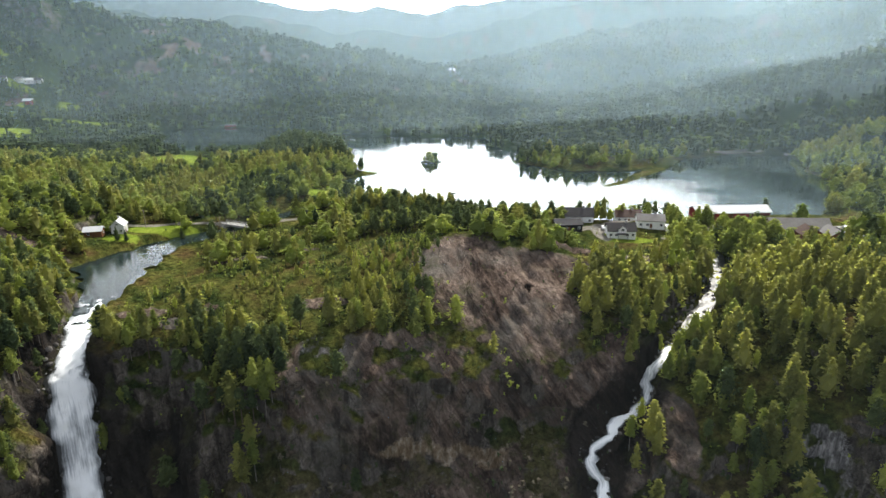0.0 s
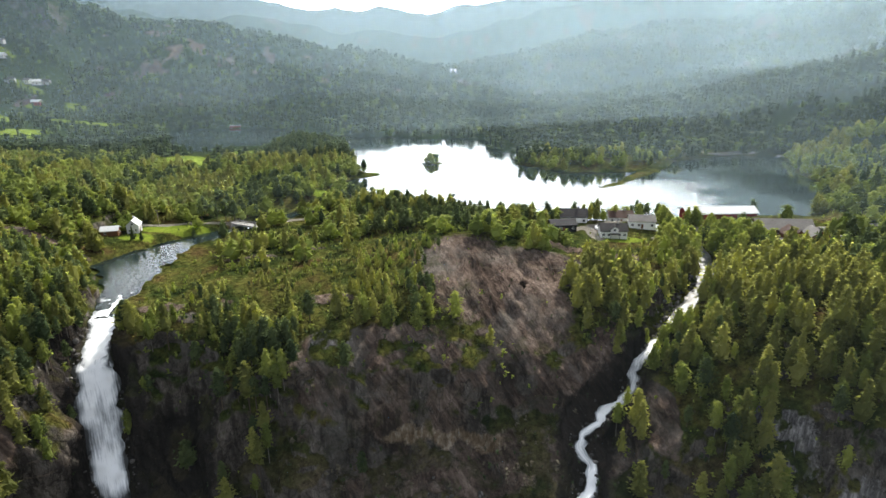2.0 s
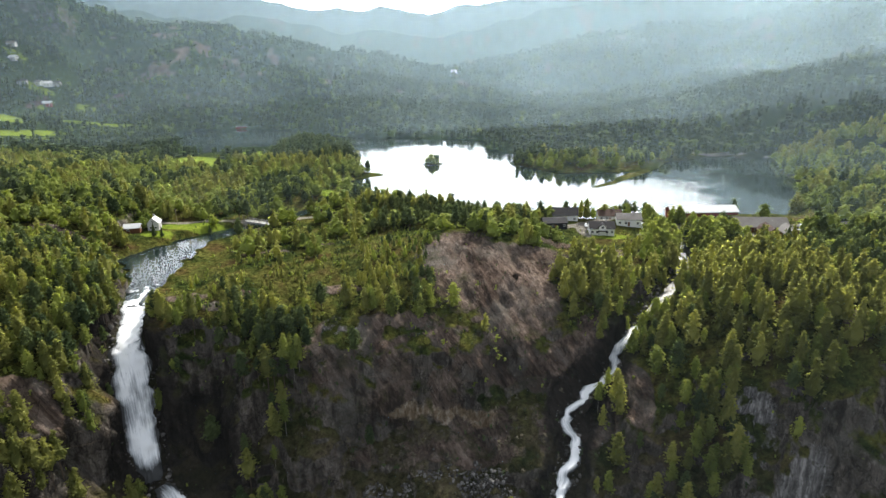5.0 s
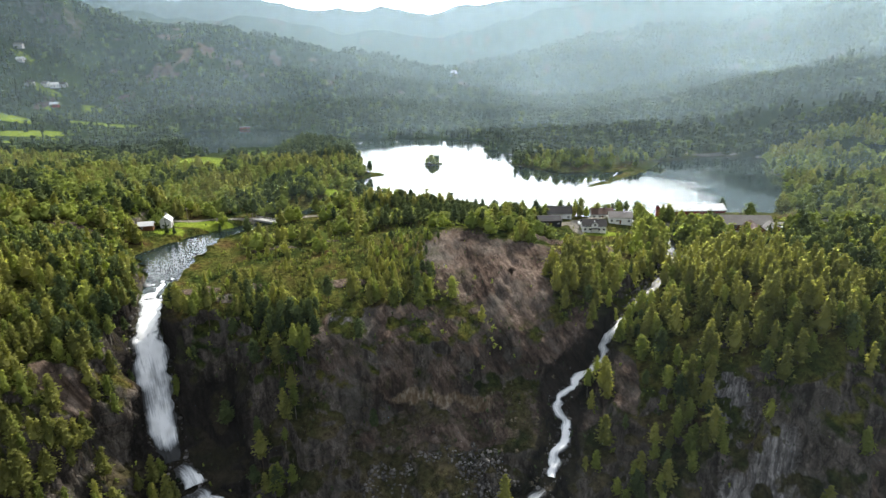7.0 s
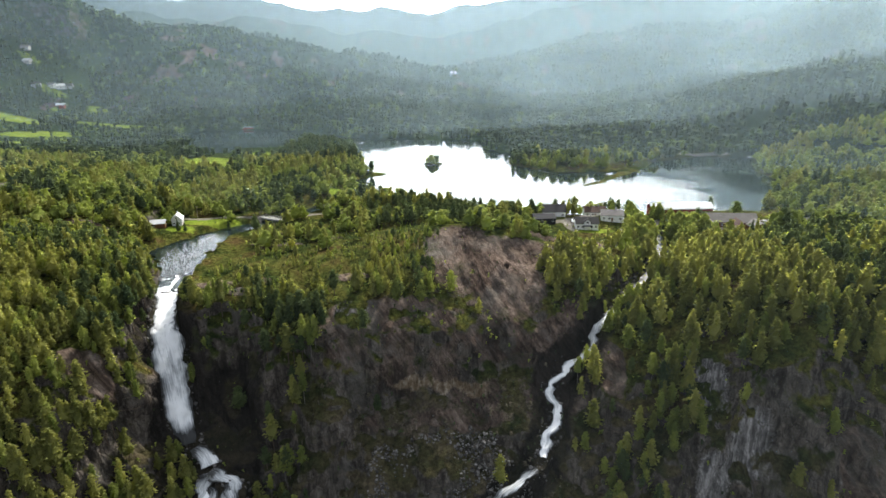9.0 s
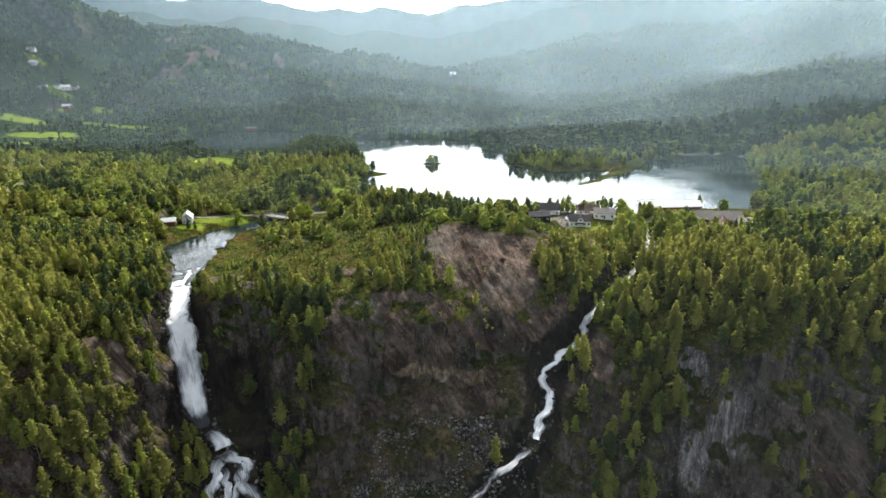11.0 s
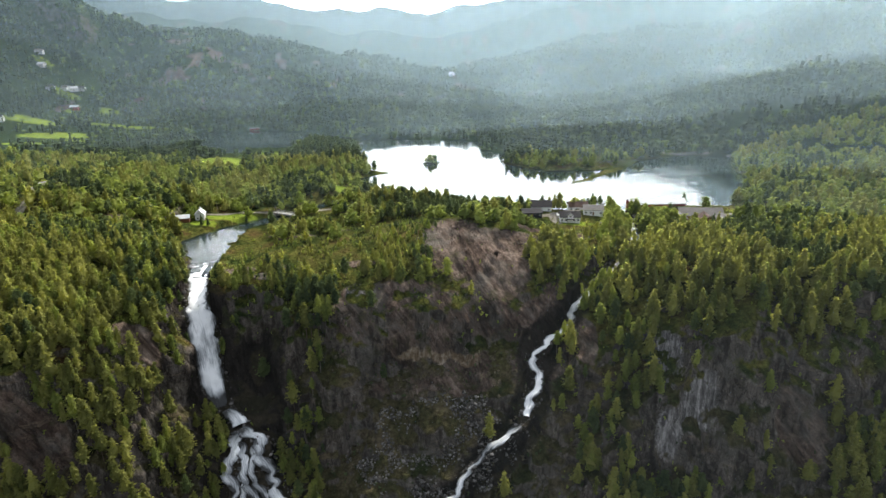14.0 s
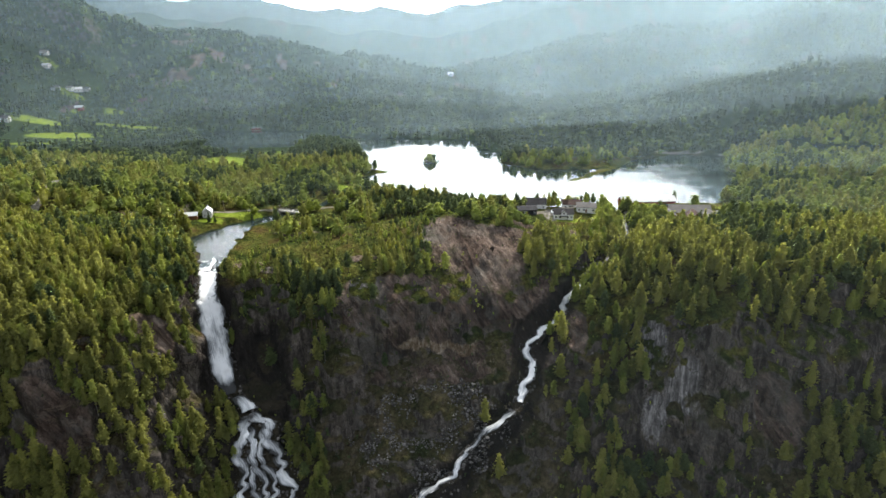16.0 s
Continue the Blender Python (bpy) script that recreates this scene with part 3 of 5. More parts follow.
def build_ground():
    x, y = np.meshgrid(GX, GY)
    z = land(x, y)
    # rock relief: steep places are pushed out along their normal
    zy, zx = np.gradient(z, GY, GX)
    n = np.stack([-zx, -zy, np.ones_like(z)], -1)
    n /= np.linalg.norm(n, axis=-1, keepdims=True)
    bare = ease(0.55, 1.3, np.hypot(zx, zy)) * ease(300, 220, y) * ease(40, 70, y)
    slab = fbm(x / 9 + z / 16, y / 9, z / 20, 4, 0.55)
    crack = 1 - np.abs(fbm((x + 0.5 * z) / 6.5, y / 6.5, z / 13, 3))
    step = fbm(x / 15 - z / 40, y / 15, z / 30, 2)
    step = np.round(step * 3.2) / 3.2 * 0.7 + step * 0.3
    u, v = 0.83 * x + 0.56 * z, 0.83 * z - 0.56 * x
    ribs = fbm(u / 4.2, y / 7, v / 26, 4, 0.6)
    push = bare * (1.1 * ribs + 1.8 * slab + 4.2 * step - 2.6 * np.clip(crack - 0.76, 0, 1) * 3) + ease(320, 200, y) * 0.35 * fbm(x / 3, y / 3, 2, 3)
    for line in STREAMS:
        d, _, half = along(line, x, y)
        push = push * ease(half, half + 4, d)
    smooth_slab = covered(BARE, x, y)
    flute = 1 - 2 * np.abs(fbm(u / 4.6, y / 30, v / 34, 4, 0.6))
    push = push * (1 - 0.35 * smooth_slab) + smooth_slab * ease(235, 220, y) * (1.5 * flute + 1.2 * fbm(u / 14, y / 20, v / 40, 3))
    p = np.stack([x, y, z], -1) + n * push[..., None]
    me = mesh_arrays("ground", p.reshape(-1, 3), grid_faces(len(GX), len(GY)), [M_GROUND], smooth=True)
    cov = np.stack([covered(TURF, x, y), np.maximum(np.maximum(covered(BARE, x, y), outcrop(x, y)), wall_zone(x, y)), np.maximum(covered(SAND, x, y), tracks(x, y)), np.maximum(ease(430, 560, y), ease(250, 300, np.abs(x)) * ease(200, 240, y))], -1)
    at = me.attributes.new("cover", "FLOAT_COLOR", "POINT")
    at.data.foreach_set("color", cov.astype(np.float32).ravel())
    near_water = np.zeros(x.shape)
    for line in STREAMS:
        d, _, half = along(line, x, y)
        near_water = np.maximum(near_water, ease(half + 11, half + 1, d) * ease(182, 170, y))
        # on the east side the darkening reaches up to 34 m from the river
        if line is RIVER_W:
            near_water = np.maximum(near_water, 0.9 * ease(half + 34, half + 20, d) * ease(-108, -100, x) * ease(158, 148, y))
    for name, ovals in (("pale", PALE), ("tan", TAN)):
        at = me.attributes.new(name, "FLOAT", "POINT")
        seam = ease(3.4, 0.8, np.abs(z + 30.5 + 2.5 * fbm(x / 5, y / 5, 12, 2))) if name == "tan" else 1.0
        at.data.foreach_set("value", (covered(ovals, x, y) * seam).astype(np.float32).ravel())
    at = me.attributes.new("stream_dark", "FLOAT", "POINT")
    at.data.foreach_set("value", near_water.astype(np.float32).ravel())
    return tagged(new("ground", me), "heath, bare rock walls and wooded hills round a gorge", "ground", kind="structure")


build_ground()


# ---- water ----
def build_lake():
    me = mesh_arrays("lake", [(-360, 270, 0), (310, 270, 0), (310, 775, 0), (-360, 775, 0)], [(0, 1, 2, 3)], [M_LAKE])
    tagged(new("lake", me), "calm lake that mirrors a bright sky", "lake", kind="structure")


def build_river(name, line, label, category, foam_at, water=None, lift=0.0, wander=0.0, rag=0.25, tail=0.0):
    """A ribbon of water along part of a river, bulging over drops, with its flow as UVs."""
    pts = np.array(line, float)
    seg = np.r_[0, np.cumsum(np.linalg.norm(np.diff(pts[:, :3], axis=0), axis=1))]
    s = np.arange(0, seg[-1], 0.9)
    c = np.stack([np.interp(s, seg, pts[:, k]) for k in range(4)], 1)
    for k in range(3):
        pad = np.pad(c[:, k], 3, mode="edge")
        c[:, k] = np.convolve(pad, np.ones(7) / 7, "valid")
    sway = wander * ease(0, 4, s) * ease(0, 4, s[-1] - s)
    c[:, 0] += sway * fbm(s / 6, 0 * s, 31, 3)
    t = np.gradient(c[:, :2], axis=0)
    t /= np.linalg.norm(t, axis=1, keepdims=True) + 1e-9
    drop = np.clip(-np.gradient(c[:, 2]) / 0.9, 0, 1)
    u = np.linspace(-1, 1, 13)
    side = np.stack([t[:, 1], -t[:, 0]], 1)
    end = ease(0, tail, s[-1] - s) if tail else 1 + 0 * s
    west, east = 1 + rag * fbm(s / 5, 0.0 * s, 3, 4), 1 + rag * fbm(s / 5, 0.0 * s, 13, 4)
    w = np.where(u[None] < 0, west[:, None], east[:, None]) * c[:, 3][:, None] + 0.6
    w = w * (0.6 + 0.4 * end[:, None])
    xy = c[:, None, :2] + side[:, None, :] * (u[None] * w)[..., None]
    z = c[:, 2][:, None] - 0.15 - 0.5 * (u[None] ** 2) * drop[:, None]
    lump = fbm(u[None] * w / 1.4, s[:, None] / 3.0, 5, 3) * ((0.0 if water is M_POOL else 0.25) + 0.85 * drop[:, None])
    fwd = t[:, None, :] * (drop[:, None] * (0.9 + 0.8 * lump))[..., None]
    p = np.concatenate([xy + fwd, (z + lift + 0.45 * lump + 0.5 * drop[:, None])[..., None]], -1)
    me = mesh_arrays(name, p.reshape(-1, 3), grid_faces(13, len(s)), [water or M_FOAM], smooth=True)
    uv = me.uv_layers.new(name="flow")
    coord = np.stack([(u[None] * w), np.broadcast_to(s[:, None], (len(s), 13))], -1).reshape(-1, 2)
    vi = np.zeros(len(me.loops), np.int32)
    me.loops.foreach_get("vertex_index", vi)
    uv.data.foreach_set("uv", coord[vi].astype(np.float32).ravel())
    f = me.attributes.new("foam", "FLOAT", "POINT")
    white = np.clip(foam_at(c[:, 2], drop)[:, None] * (0.2 + 0.8 * end[:, None]) + (0.0 if water else 0.16) * fbm(u[None] * w / 3.5, s[:, None] / 9, 7, 3) - 0.45 * np.abs(u[None]) ** 3 * (1 + 0.8 * fbm(u[None] * 2, s[:, None] / 4, 2, 2)), 0, 1)
    f.data.foreach_set("value", white.astype(np.float32).ravel())
    return tagged(new(name, me), label, category, kind="structure")


build_lake()


# ---- trees ----
def leafy_crown(r, count, rng, low, size, cone, sides, rings):
    """A crown one metre high: a lumpy inner mass with small tufts of foliage all over it."""
    p1, p2, p3 = rng.uniform(0, 6.28, 3)

    def girth(a, u):
        shape = (1 - u) ** cone * np.minimum(1.0, (u + 0.06) * (5.0 if cone > 0.8 else 3.2)) ** 0.7
        lumps = 1 + 0.26 * np.sin(2 * a + p1 + 6 * u) + 0.20 * np.sin(3 * a + p2 - 13 * u) + 0.14 * np.sin(17 * u + p3)
        return 1.25 * r * shape * lumps

    a, u = np.meshgrid(np.arange(sides) * 2 * math.pi / sides, np.linspace(0.03, 0.86, rings))
    a = a + 0.5 * (np.arange(rings) % 2)[:, None] + rng.uniform(-0.2, 0.2, a.shape)
    rr = girth(a, u) * 0.74 * rng.uniform(0.8, 1.15, a.shape)
    core = np.stack([rr * np.cos(a), rr * np.sin(a), low + (1 - low) * u], -1).reshape(-1, 3)
    core = np.concatenate([core, [[0, 0, low], [0, 0, 0.97]]])
    f, n = [], sides * rings
    for k in range(rings - 1):
        for j in range(sides):
            q = [k * sides + j, k * sides + (j + 1) % sides, (k + 1) * sides + (j + 1) % sides, (k + 1) * sides + j]
            f += [(q[0], q[1], q[2]), (q[0], q[2], q[3])]
    for j in range(sides):
        f += [(n, (j + 1) % sides, j), (n + 1, n - sides + j, n - sides + (j + 1) % sides)]
    u = rng.uniform(0, 1, count) ** (1.25 if cone > 0.8 else 1.0)
    a = rng.uniform(0, 6.28, count)
    rr = girth(a, u) * rng.uniform(0.68, 1.12, count) + 0.006
    c = np.stack([rr * np.cos(a), rr * np.sin(a), low + (1 - low) * u], -1)
    out = np.stack([np.cos(a), np.sin(a), rng.uniform(-0.5, 0.5, count) - 0.25 * (cone > 0.8)], -1) + rng.normal(0, 0.35, (count, 3))
    out /= np.linalg.norm(out, axis=1, keepdims=True)
    side = np.cross(out, rng.normal(0, 1, (count, 3)) + [0, 0, 1.2])
    side /= np.linalg.norm(side, axis=1, keepdims=True)
    s = (size * rng.uniform(0.6, 1.25, count))[:, None]
    tuft = np.stack([c + out * s * 0.75, c - out * s * 0.45 + side * s * 0.5, c - out * s * 0.45 - side * s * 0.5], 1).reshape(-1, 3)
    v = np.concatenate([core, tuft])
    return v, np.concatenate([np.array(f), len(core) + np.arange(3 * count).reshape(-1, 3)])


def stem(h, r, lean=0.0, sides=5, limbs=0, rng=None):
    """A tapered trunk, with a few bare limbs."""
    v, f = [], []

    def tube(a, b, ra, rb):
        a, b = np.array(a, float), np.array(b, float)
        d = (b - a) / np.linalg.norm(b - a)
        p = np.cross(d, (0.3, 0.9, 0.1))
        p /= np.linalg.norm(p)
        q = np.cross(d, p)
        k0 = len(v)
        for c, rr in ((a, ra), (b, rb)):
            for k in range(sides):
                t = 2 * math.pi * k / sides
                v.append(c + rr * (math.cos(t) * p + math.sin(t) * q))
        for k in range(sides):
            n1, n2, n3 = k0 + (k + 1) % sides, k0 + sides + (k + 1) % sides, k0 + sides + k
            f.extend([(k0 + k, n1, n2), (k0 + k, n2, n3)])

    tube((0, 0, -0.6), (lean * 0.5, 0, h * 0.5), r, r * 0.7)
    tube((lean * 0.5, 0, h * 0.5), (lean, 0, h * 0.93), r * 0.7, r * 0.2)
    for k in range(limbs):
        a, z = rng.uniform(0, 6.28), h * rng.uniform(0.35, 0.7)
        tube((lean * 0.5, 0, z), (math.cos(a) * h * 0.16, math.sin(a) * h * 0.16, z + h * 0.13), r * 0.4, r * 0.12)
    return np.array(v), np.array(f)


TR = np.random.default_rng(21)


def kinds(detail):
    """Tree shapes one metre high: crown, trunk, needle or leaf material, bark."""
    out = {"spruce": [], "pine": [], "birch": []}
    count, size = ((185, 0.066), (46, 0.096), (6, 0.22))[detail]
    sides, rings = ((6, 5), (5, 4), (4, 2))[detail]
    ts, limbs = ((4, 2), (3, 0), (3, 0))[detail]
    needle, leaf = (M_OLIVE if detail < 2 else M_FAR_SHADED, (M_YOUNG, M_BIRCH, M_FAR_LEAF_SHADED)[detail])
    for k in range(5):
        out["spruce"].append((leafy_crown(TR.uniform(0.15, 0.22), count, TR, 0.06, size, TR.uniform(0.62, 0.85), sides, rings), stem(1, 0.016, 0, ts), needle, M_BARK))
        out["pine"].append((leafy_crown(TR.uniform(0.14, 0.19), count, TR, 0.28, size, 0.5, sides, rings), stem(1, 0.017, TR.uniform(-0.04, 0.04), ts, limbs, TR), M_PINE if detail < 2 else M_FAR_SHADED, M_BARK))
        out["birch"].append((leafy_crown(TR.uniform(0.18, 0.24), count, TR, 0.06, size, 0.5, sides, rings), stem(1, 0.013, TR.uniform(-0.05, 0.05), ts, limbs, TR), leaf, M_PALE_BARK))
    return out


def wood(name, label, shapes, x, y, height, spread_r, rng, trunks=True):
    """Many trees of one kind, joined."""
    z = land(x, y)
    vs, fs, ms, ts, off = [], [], [], [], 0
    tone = rng.uniform(0, 1, len(x))
    pick = rng.integers(0, len(shapes), len(x))
    turn = rng.uniform(0, 6.28, len(x))
    leaf, bark = shapes[0][2], shapes[0][3]
    for k, (crown, trunk, _, _) in enumerate(shapes):
        sel = np.where(pick == k)[0]
        if not len(sel):
            continue
        for j, (v, f) in enumerate((crown, trunk)):
            if j and not trunks:
                continue
            c, s = np.cos(turn[sel])[:, None], np.sin(turn[sel])[:, None]
            hh, wd = height[sel][:, None], (height * spread_r)[sel][:, None]
            px, py = v[None, :, 0], v[None, :, 1]
            p = np.stack([x[sel][:, None] + wd * (c * px - s * py), y[sel][:, None] + wd * (s * px + c * py), z[sel][:, None] + hh * v[None, :, 2]], -1)
            vs.append(p.reshape(-1, 3))
            fs.append((f[None] + (np.arange(len(sel)) * len(v))[:, None, None]).reshape(-1, 3) + off)
            ms.append(np.full(len(sel) * len(f), j))
            ts.append(np.repeat(tone[sel], len(v)))
            off += len(sel) * len(v)
    me = mesh_arrays(name, np.concatenate(vs), np.concatenate(fs), [leaf, bark], np.concatenate(ms))
    at = me.attributes.new("tone", "FLOAT", "POINT")
    at.data.foreach_set("value", np.concatenate(ts).astype(np.float32))
    return tagged(new(name, me), label, "forest", kind="stuff")


def bare_rock(x, y):
    """1 where no tree finds hold: the dome's face, slabs, water, fields, yards, roads."""
    out = np.zeros(np.shape(x))
    for cx, cy, rx, ry in ROCKS:
        out = np.maximum(out, ((x - cx) / rx) ** 2 + ((y - cy) / ry) ** 2 < 1 + 0.5 * fbm(x / 8, y / 8, 3, 2))
    return out


# bare places: x, y, half width, half depth
ROCKS = [(145, 286, 28, 12), (184, 274, 22, 18), (158, 236, 22, 12), (9, 196, 17, 24), (29, 181, 19, 18), (36, 204, 22, 12), (64, 220, 28, 8), (-37, 160, 8, 9), (-5, 151, 22, 9), (-10, 120, 26, 16), (-92, 135, 10, 14), (130, 138, 5, 6),
         (-123, 121, 9, 6), (-146, 84, 12, 6), (95, 122, 8, 12), (106, 109, 10, 6), (143, 103, 12, 8), (65, 142, 6, 13), (88, 140, 3, 8), (118, 118, 10, 5), (94, 193, 7, 9), (102, 204, 6, 8), (48, 160, 9, 5),
         (80, 260, 36, 14), (104, 258, 12, 9), (142, 270, 26, 8), (155, 250, 20, 11), (80, 238, 30, 12), (58, 244, 20, 14), (96, 246, 10, 9), (-205, 462, 34, 34), (-176, 535, 32, 18), (-72, 352, 13, 9), (-380, 412, 28, 16), (-470, 605, 55, 60), (-440, 733, 56, 18),
         (-545, 705, 36, 22), (-493, 804, 18, 16), (-466, 556, 26, 12), (-556, 815, 26, 8), (-532, 783, 9, 7), (-130, 268, 24, 10), (-250, 545, 45, 16), (-53, 436, 12, 6), (221, 203, 9, 4), (-345, 555, 36, 14), (-540, 852, 26, 14),
         (-150, 271, 12, 10), (-118, 284, 20, 6), (-112, 224, 13, 26), (-158, 260, 12, 11), (-148, 254, 9, 7), (158, 230, 26, 18), (182, 288, 22, 11), (0, 286, 54, 15), (-215, 560, 62, 42), (-176, 226, 24, 9), (-205, 202, 13, 5), (-112, 206, 9, 24), (66, 209, 24, 8), (-113, 179, 5, 11), (-78, 130, 11, 12), (152, 238, 22, 11)]


def scatter(n, x0, x1, y0, y1, rng, keep, on_rock=0.0):
    x, y = rng.uniform(x0, x1, n), rng.uniform(y0, y1, n)
    z = land(x, y)
    ok = (keep(x, y, z) > rng.uniform(0, 1, n)) & ((bare_rock(x, y) < 0.5) | (rng.uniform(0, 1, n) < on_rock))
    for line in STREAMS:
        d, _, half = along(line, x, y)
        ok &= d > half + np.where((y > 188) & (x < 0), 3.0, 1.2)
    ok &= tracks(x, y, 2.5) < 0.5
    lake = (lake_distance(x, y) < np.where((x > 95) & (x < 180) & (y > 365), 8, 0.8)) & (np.hypot(x - ISLET[0], y - ISLET[1]) > 6)
    ok &= ~(lake & (y > 250))
    return x[ok], y[ok]


def split(x, y, shares, rng):
    """Deals places out to kinds of tree by shares that vary over the land."""
    field = fbm(x / 38, y / 38, 11, 3) * 0.6
    roll = np.clip(rng.uniform(0, 1, len(x)) + field, 0, 0.999)
    edges = np.cumsum([0, *shares])
    return [(roll >= a) & (roll < b) for a, b in zip(edges, edges[1:])]


M_TWIG = leaf_material("bare_twigs", (0.060, 0.052, 0.036), (0.150, 0.130, 0.095), 0.2)
NEAR, MID, FAR = kinds(0), kinds(1), kinds(2)
FR = np.random.default_rng(5)


def plateau_keep(x, y, z):
    """Tree cover over the plateau and the gorge walls."""
    s = steep(x, y)
    d = 0.95 - 0.45 * ease(0.9, 1.6, s) - 0.35 * ease(1.6, 2.6, s)
    d = d + 0.6 * ease(-103, -112, x) + 0.15 * ease(-98, -92, x) * ease(-44, -54, x) * ease(148, 156, y) * ease(182, 172, y)
    d = d * (1 - 0.985 * ease(-56, -46, x) * ease(62, 50, x) * ease(176, 166, y - 0.15 * x)) * (1 - 0.6 * ease(82, 90, x) * ease(155, 140, x) * ease(138, 128, y))
    heath = ease(-112, -100, x) * ease(-28, -42, x) * ease(160, 174, y + 0.12 * (x + 60)) * ease(290, 270, y)
    d = d - 0.80 * heath
    d = d * (0.55 + 0.9 * np.clip(0.5 + fbm(x / 26, y / 26, 2, 3), 0, 1))
    return np.clip(d * ease(-84, -75, z), 0.0, 1)


def grow(tag, n, box, keep, shapes, shares, tall, trunks=True):
    x, y = scatter(n, *box, FR, keep)
    for kind, sel in zip(("spruce", "birch", "pine"), split(x, y, shares, FR)):
        if sel.sum() < 1:
            continue
        hgt = FR.uniform(*tall, sel.sum()) * {"spruce": 1.1, "birch": 0.85, "pine": 1.05}[kind]
        wood("%s_forest" % kind, "%s %s" % (tag, {"spruce": "dark green spruces", "birch": "bright green birches", "pine": "dusky green pines"}[kind]),
             shapes[kind], x[sel], y[sel], hgt, FR.uniform(0.9, 1.35, sel.sum()) * (1.75 if kind == "birch" else 1.25) * (1.0 if trunks else 1.75), FR, trunks)


SINGLE = []          # trees near the falls, each a thing of its own


def near_wood(n, box, keep, tall):
    x, y = scatter(n, *box, FR, keep)
    lone = (((x > -150) & (x < -48) & (y < 172)) | ((x > 72) & (x < 150) & (y < 150))) & (FR.uniform(0, 1, len(x)) < 0.42)
    for kind, sel in zip(("spruce", "birch", "pine"), split(x, y, (0.52, 0.38, 0.10), FR)):
        hgt = FR.uniform(*tall, len(x)) * {"spruce": 1.1, "birch": 0.85, "pine": 1.05}[kind]
        open_heath = (x > -108) & (x < 0) & (y > 172)
        hgt = np.where(open_heath, hgt * 0.55, hgt)
        one = sel & lone
        SINGLE.extend((kind, a, b, h) for a, b, h in zip(x[one], y[one], hgt[one]))
        sel &= ~lone
        back = sel & (y > np.where((x > -112) & (x < 70), 190, 168))
        sel &= ~back
        wood("%s_forest" % kind, "%s behind the rim of the gorge" % {"spruce": "olive green conifers", "birch": "bright green birches", "pine": "dusky green pines"}[kind],
             MID[kind], x[back], y[back], hgt[back], FR.uniform(0.95, 1.3, back.sum()), FR, False)
        wood("%s_forest" % kind, "close-set %s on the gorge walls" % {"spruce": "dark green spruces", "birch": "bright green birches", "pine": "dusky green pines"}[kind],
             NEAR[kind], x[sel], y[sel], hgt[sel] * 1.1, FR.uniform(0.9, 1.25, sel.sum()), FR)


near_wood(9000, (-270, 270, 58, 215), plateau_keep, (6, 11.5))


def lake_keep(x, y, z):
    heath = ease(-110, -95, x) * ease(5, -15, x) * ease(285, 265, y)
    open_land = ease(-320, -360, x) * ease(360, 400, y)
    return np.clip((0.72 + 0.4 * fbm(x / 40, y / 40, 7, 3) - 0.75 * heath) * (1 - 0.6 * open_land), 0.03, 1)


grow("mixed wood by the lake,", 14000, (-560, 520, 215, 480), lake_keep, MID, (0.26, 0.60, 0.14), (6.0, 11.5))
grow("wooded far shore,", 15000, (-850, 800, 480, 900), lambda x, y, z: 0.85 - 0.5 * ease(-330, -380, x) * ease(770, 720, y), FAR, (0.62, 0.20, 0.18), (6, 10), False)
grow("wooded hillside,", 27000, (-1200, 1400, 880, 1900), lambda x, y, z: 0.9 - 0.85 * outcrop(x, y), FAR, (0.60, 0.28, 0.12), (7, 12), False)


def scrub():
    """Low birch and willow bushes on ledges and heath."""
    x, y = scatter(18000, -250, 250, 60, 285, FR, lambda x, y, z: np.clip(0.75 - 0.3 * ease(1.2, 2.4, steep(x, y)), 0, 1) * ease(-85, -78, z) * (0.3 + 0.7 * (fbm(x / 12, y / 12, 5, 3) > -0.1)), 0.16)
    half = FR.uniform(0, 1, len(x)) < 0.55
    FAR["twig"] = [(cr, tr, M_TWIG, M_BARK) for cr, tr, _, _ in FAR["birch"]]
    FAR["leafy"] = [(cr, tr, M_BIRCH, M_BARK) for cr, tr, _, _ in FAR["birch"]]
    inner = half & (x > -62) & (x < 48) & (y < 152)
    for sel, kind, label in ((half & ~inner, "leafy", "low leafy scrub on ledges and open heath"), (~half, "pine", "dark juniper bushes on heath and rock"), (inner, "twig", "bare brown thicket below the rock wall")):
        ob = wood("scrub", label, FAR[kind], x[sel], y[sel], FR.uniform(0.7, 2.2, sel.sum()), FR.uniform(1.3, 2.4, sel.sum()), FR, False)
        tagged(ob, category="scrub")


scrub()


def shore_pines():
    """The row of tall pines on the near shore, and the few trees on the islet."""
    x = FR.uniform(-50, 45, 190)
    y = 262 + FR.uniform(0, 1, 190) * (np.interp(x, [-50, 5, 52], [340, 304, 284]) - 264)
    ok = lake_distance(x, y) > 2
    wood("pine_forest", "row of tall dark pines on the near shore of the lake", NEAR["pine"], x[ok], y[ok], FR.uniform(6, 10, ok.sum()), FR.uniform(1.0, 1.4, ok.sum()), FR)
    x = FR.uniform(-150, -78, 260)
    y = FR.uniform(470, 590, 260)
    ok = lake_distance(x, y) > 3
    wood("pine_forest", "dark pines on a headland in the lake", MID["pine"], x[ok], y[ok], FR.uniform(11, 16, ok.sum()), FR.uniform(1.1, 1.5, ok.sum()), FR)


shore_pines()


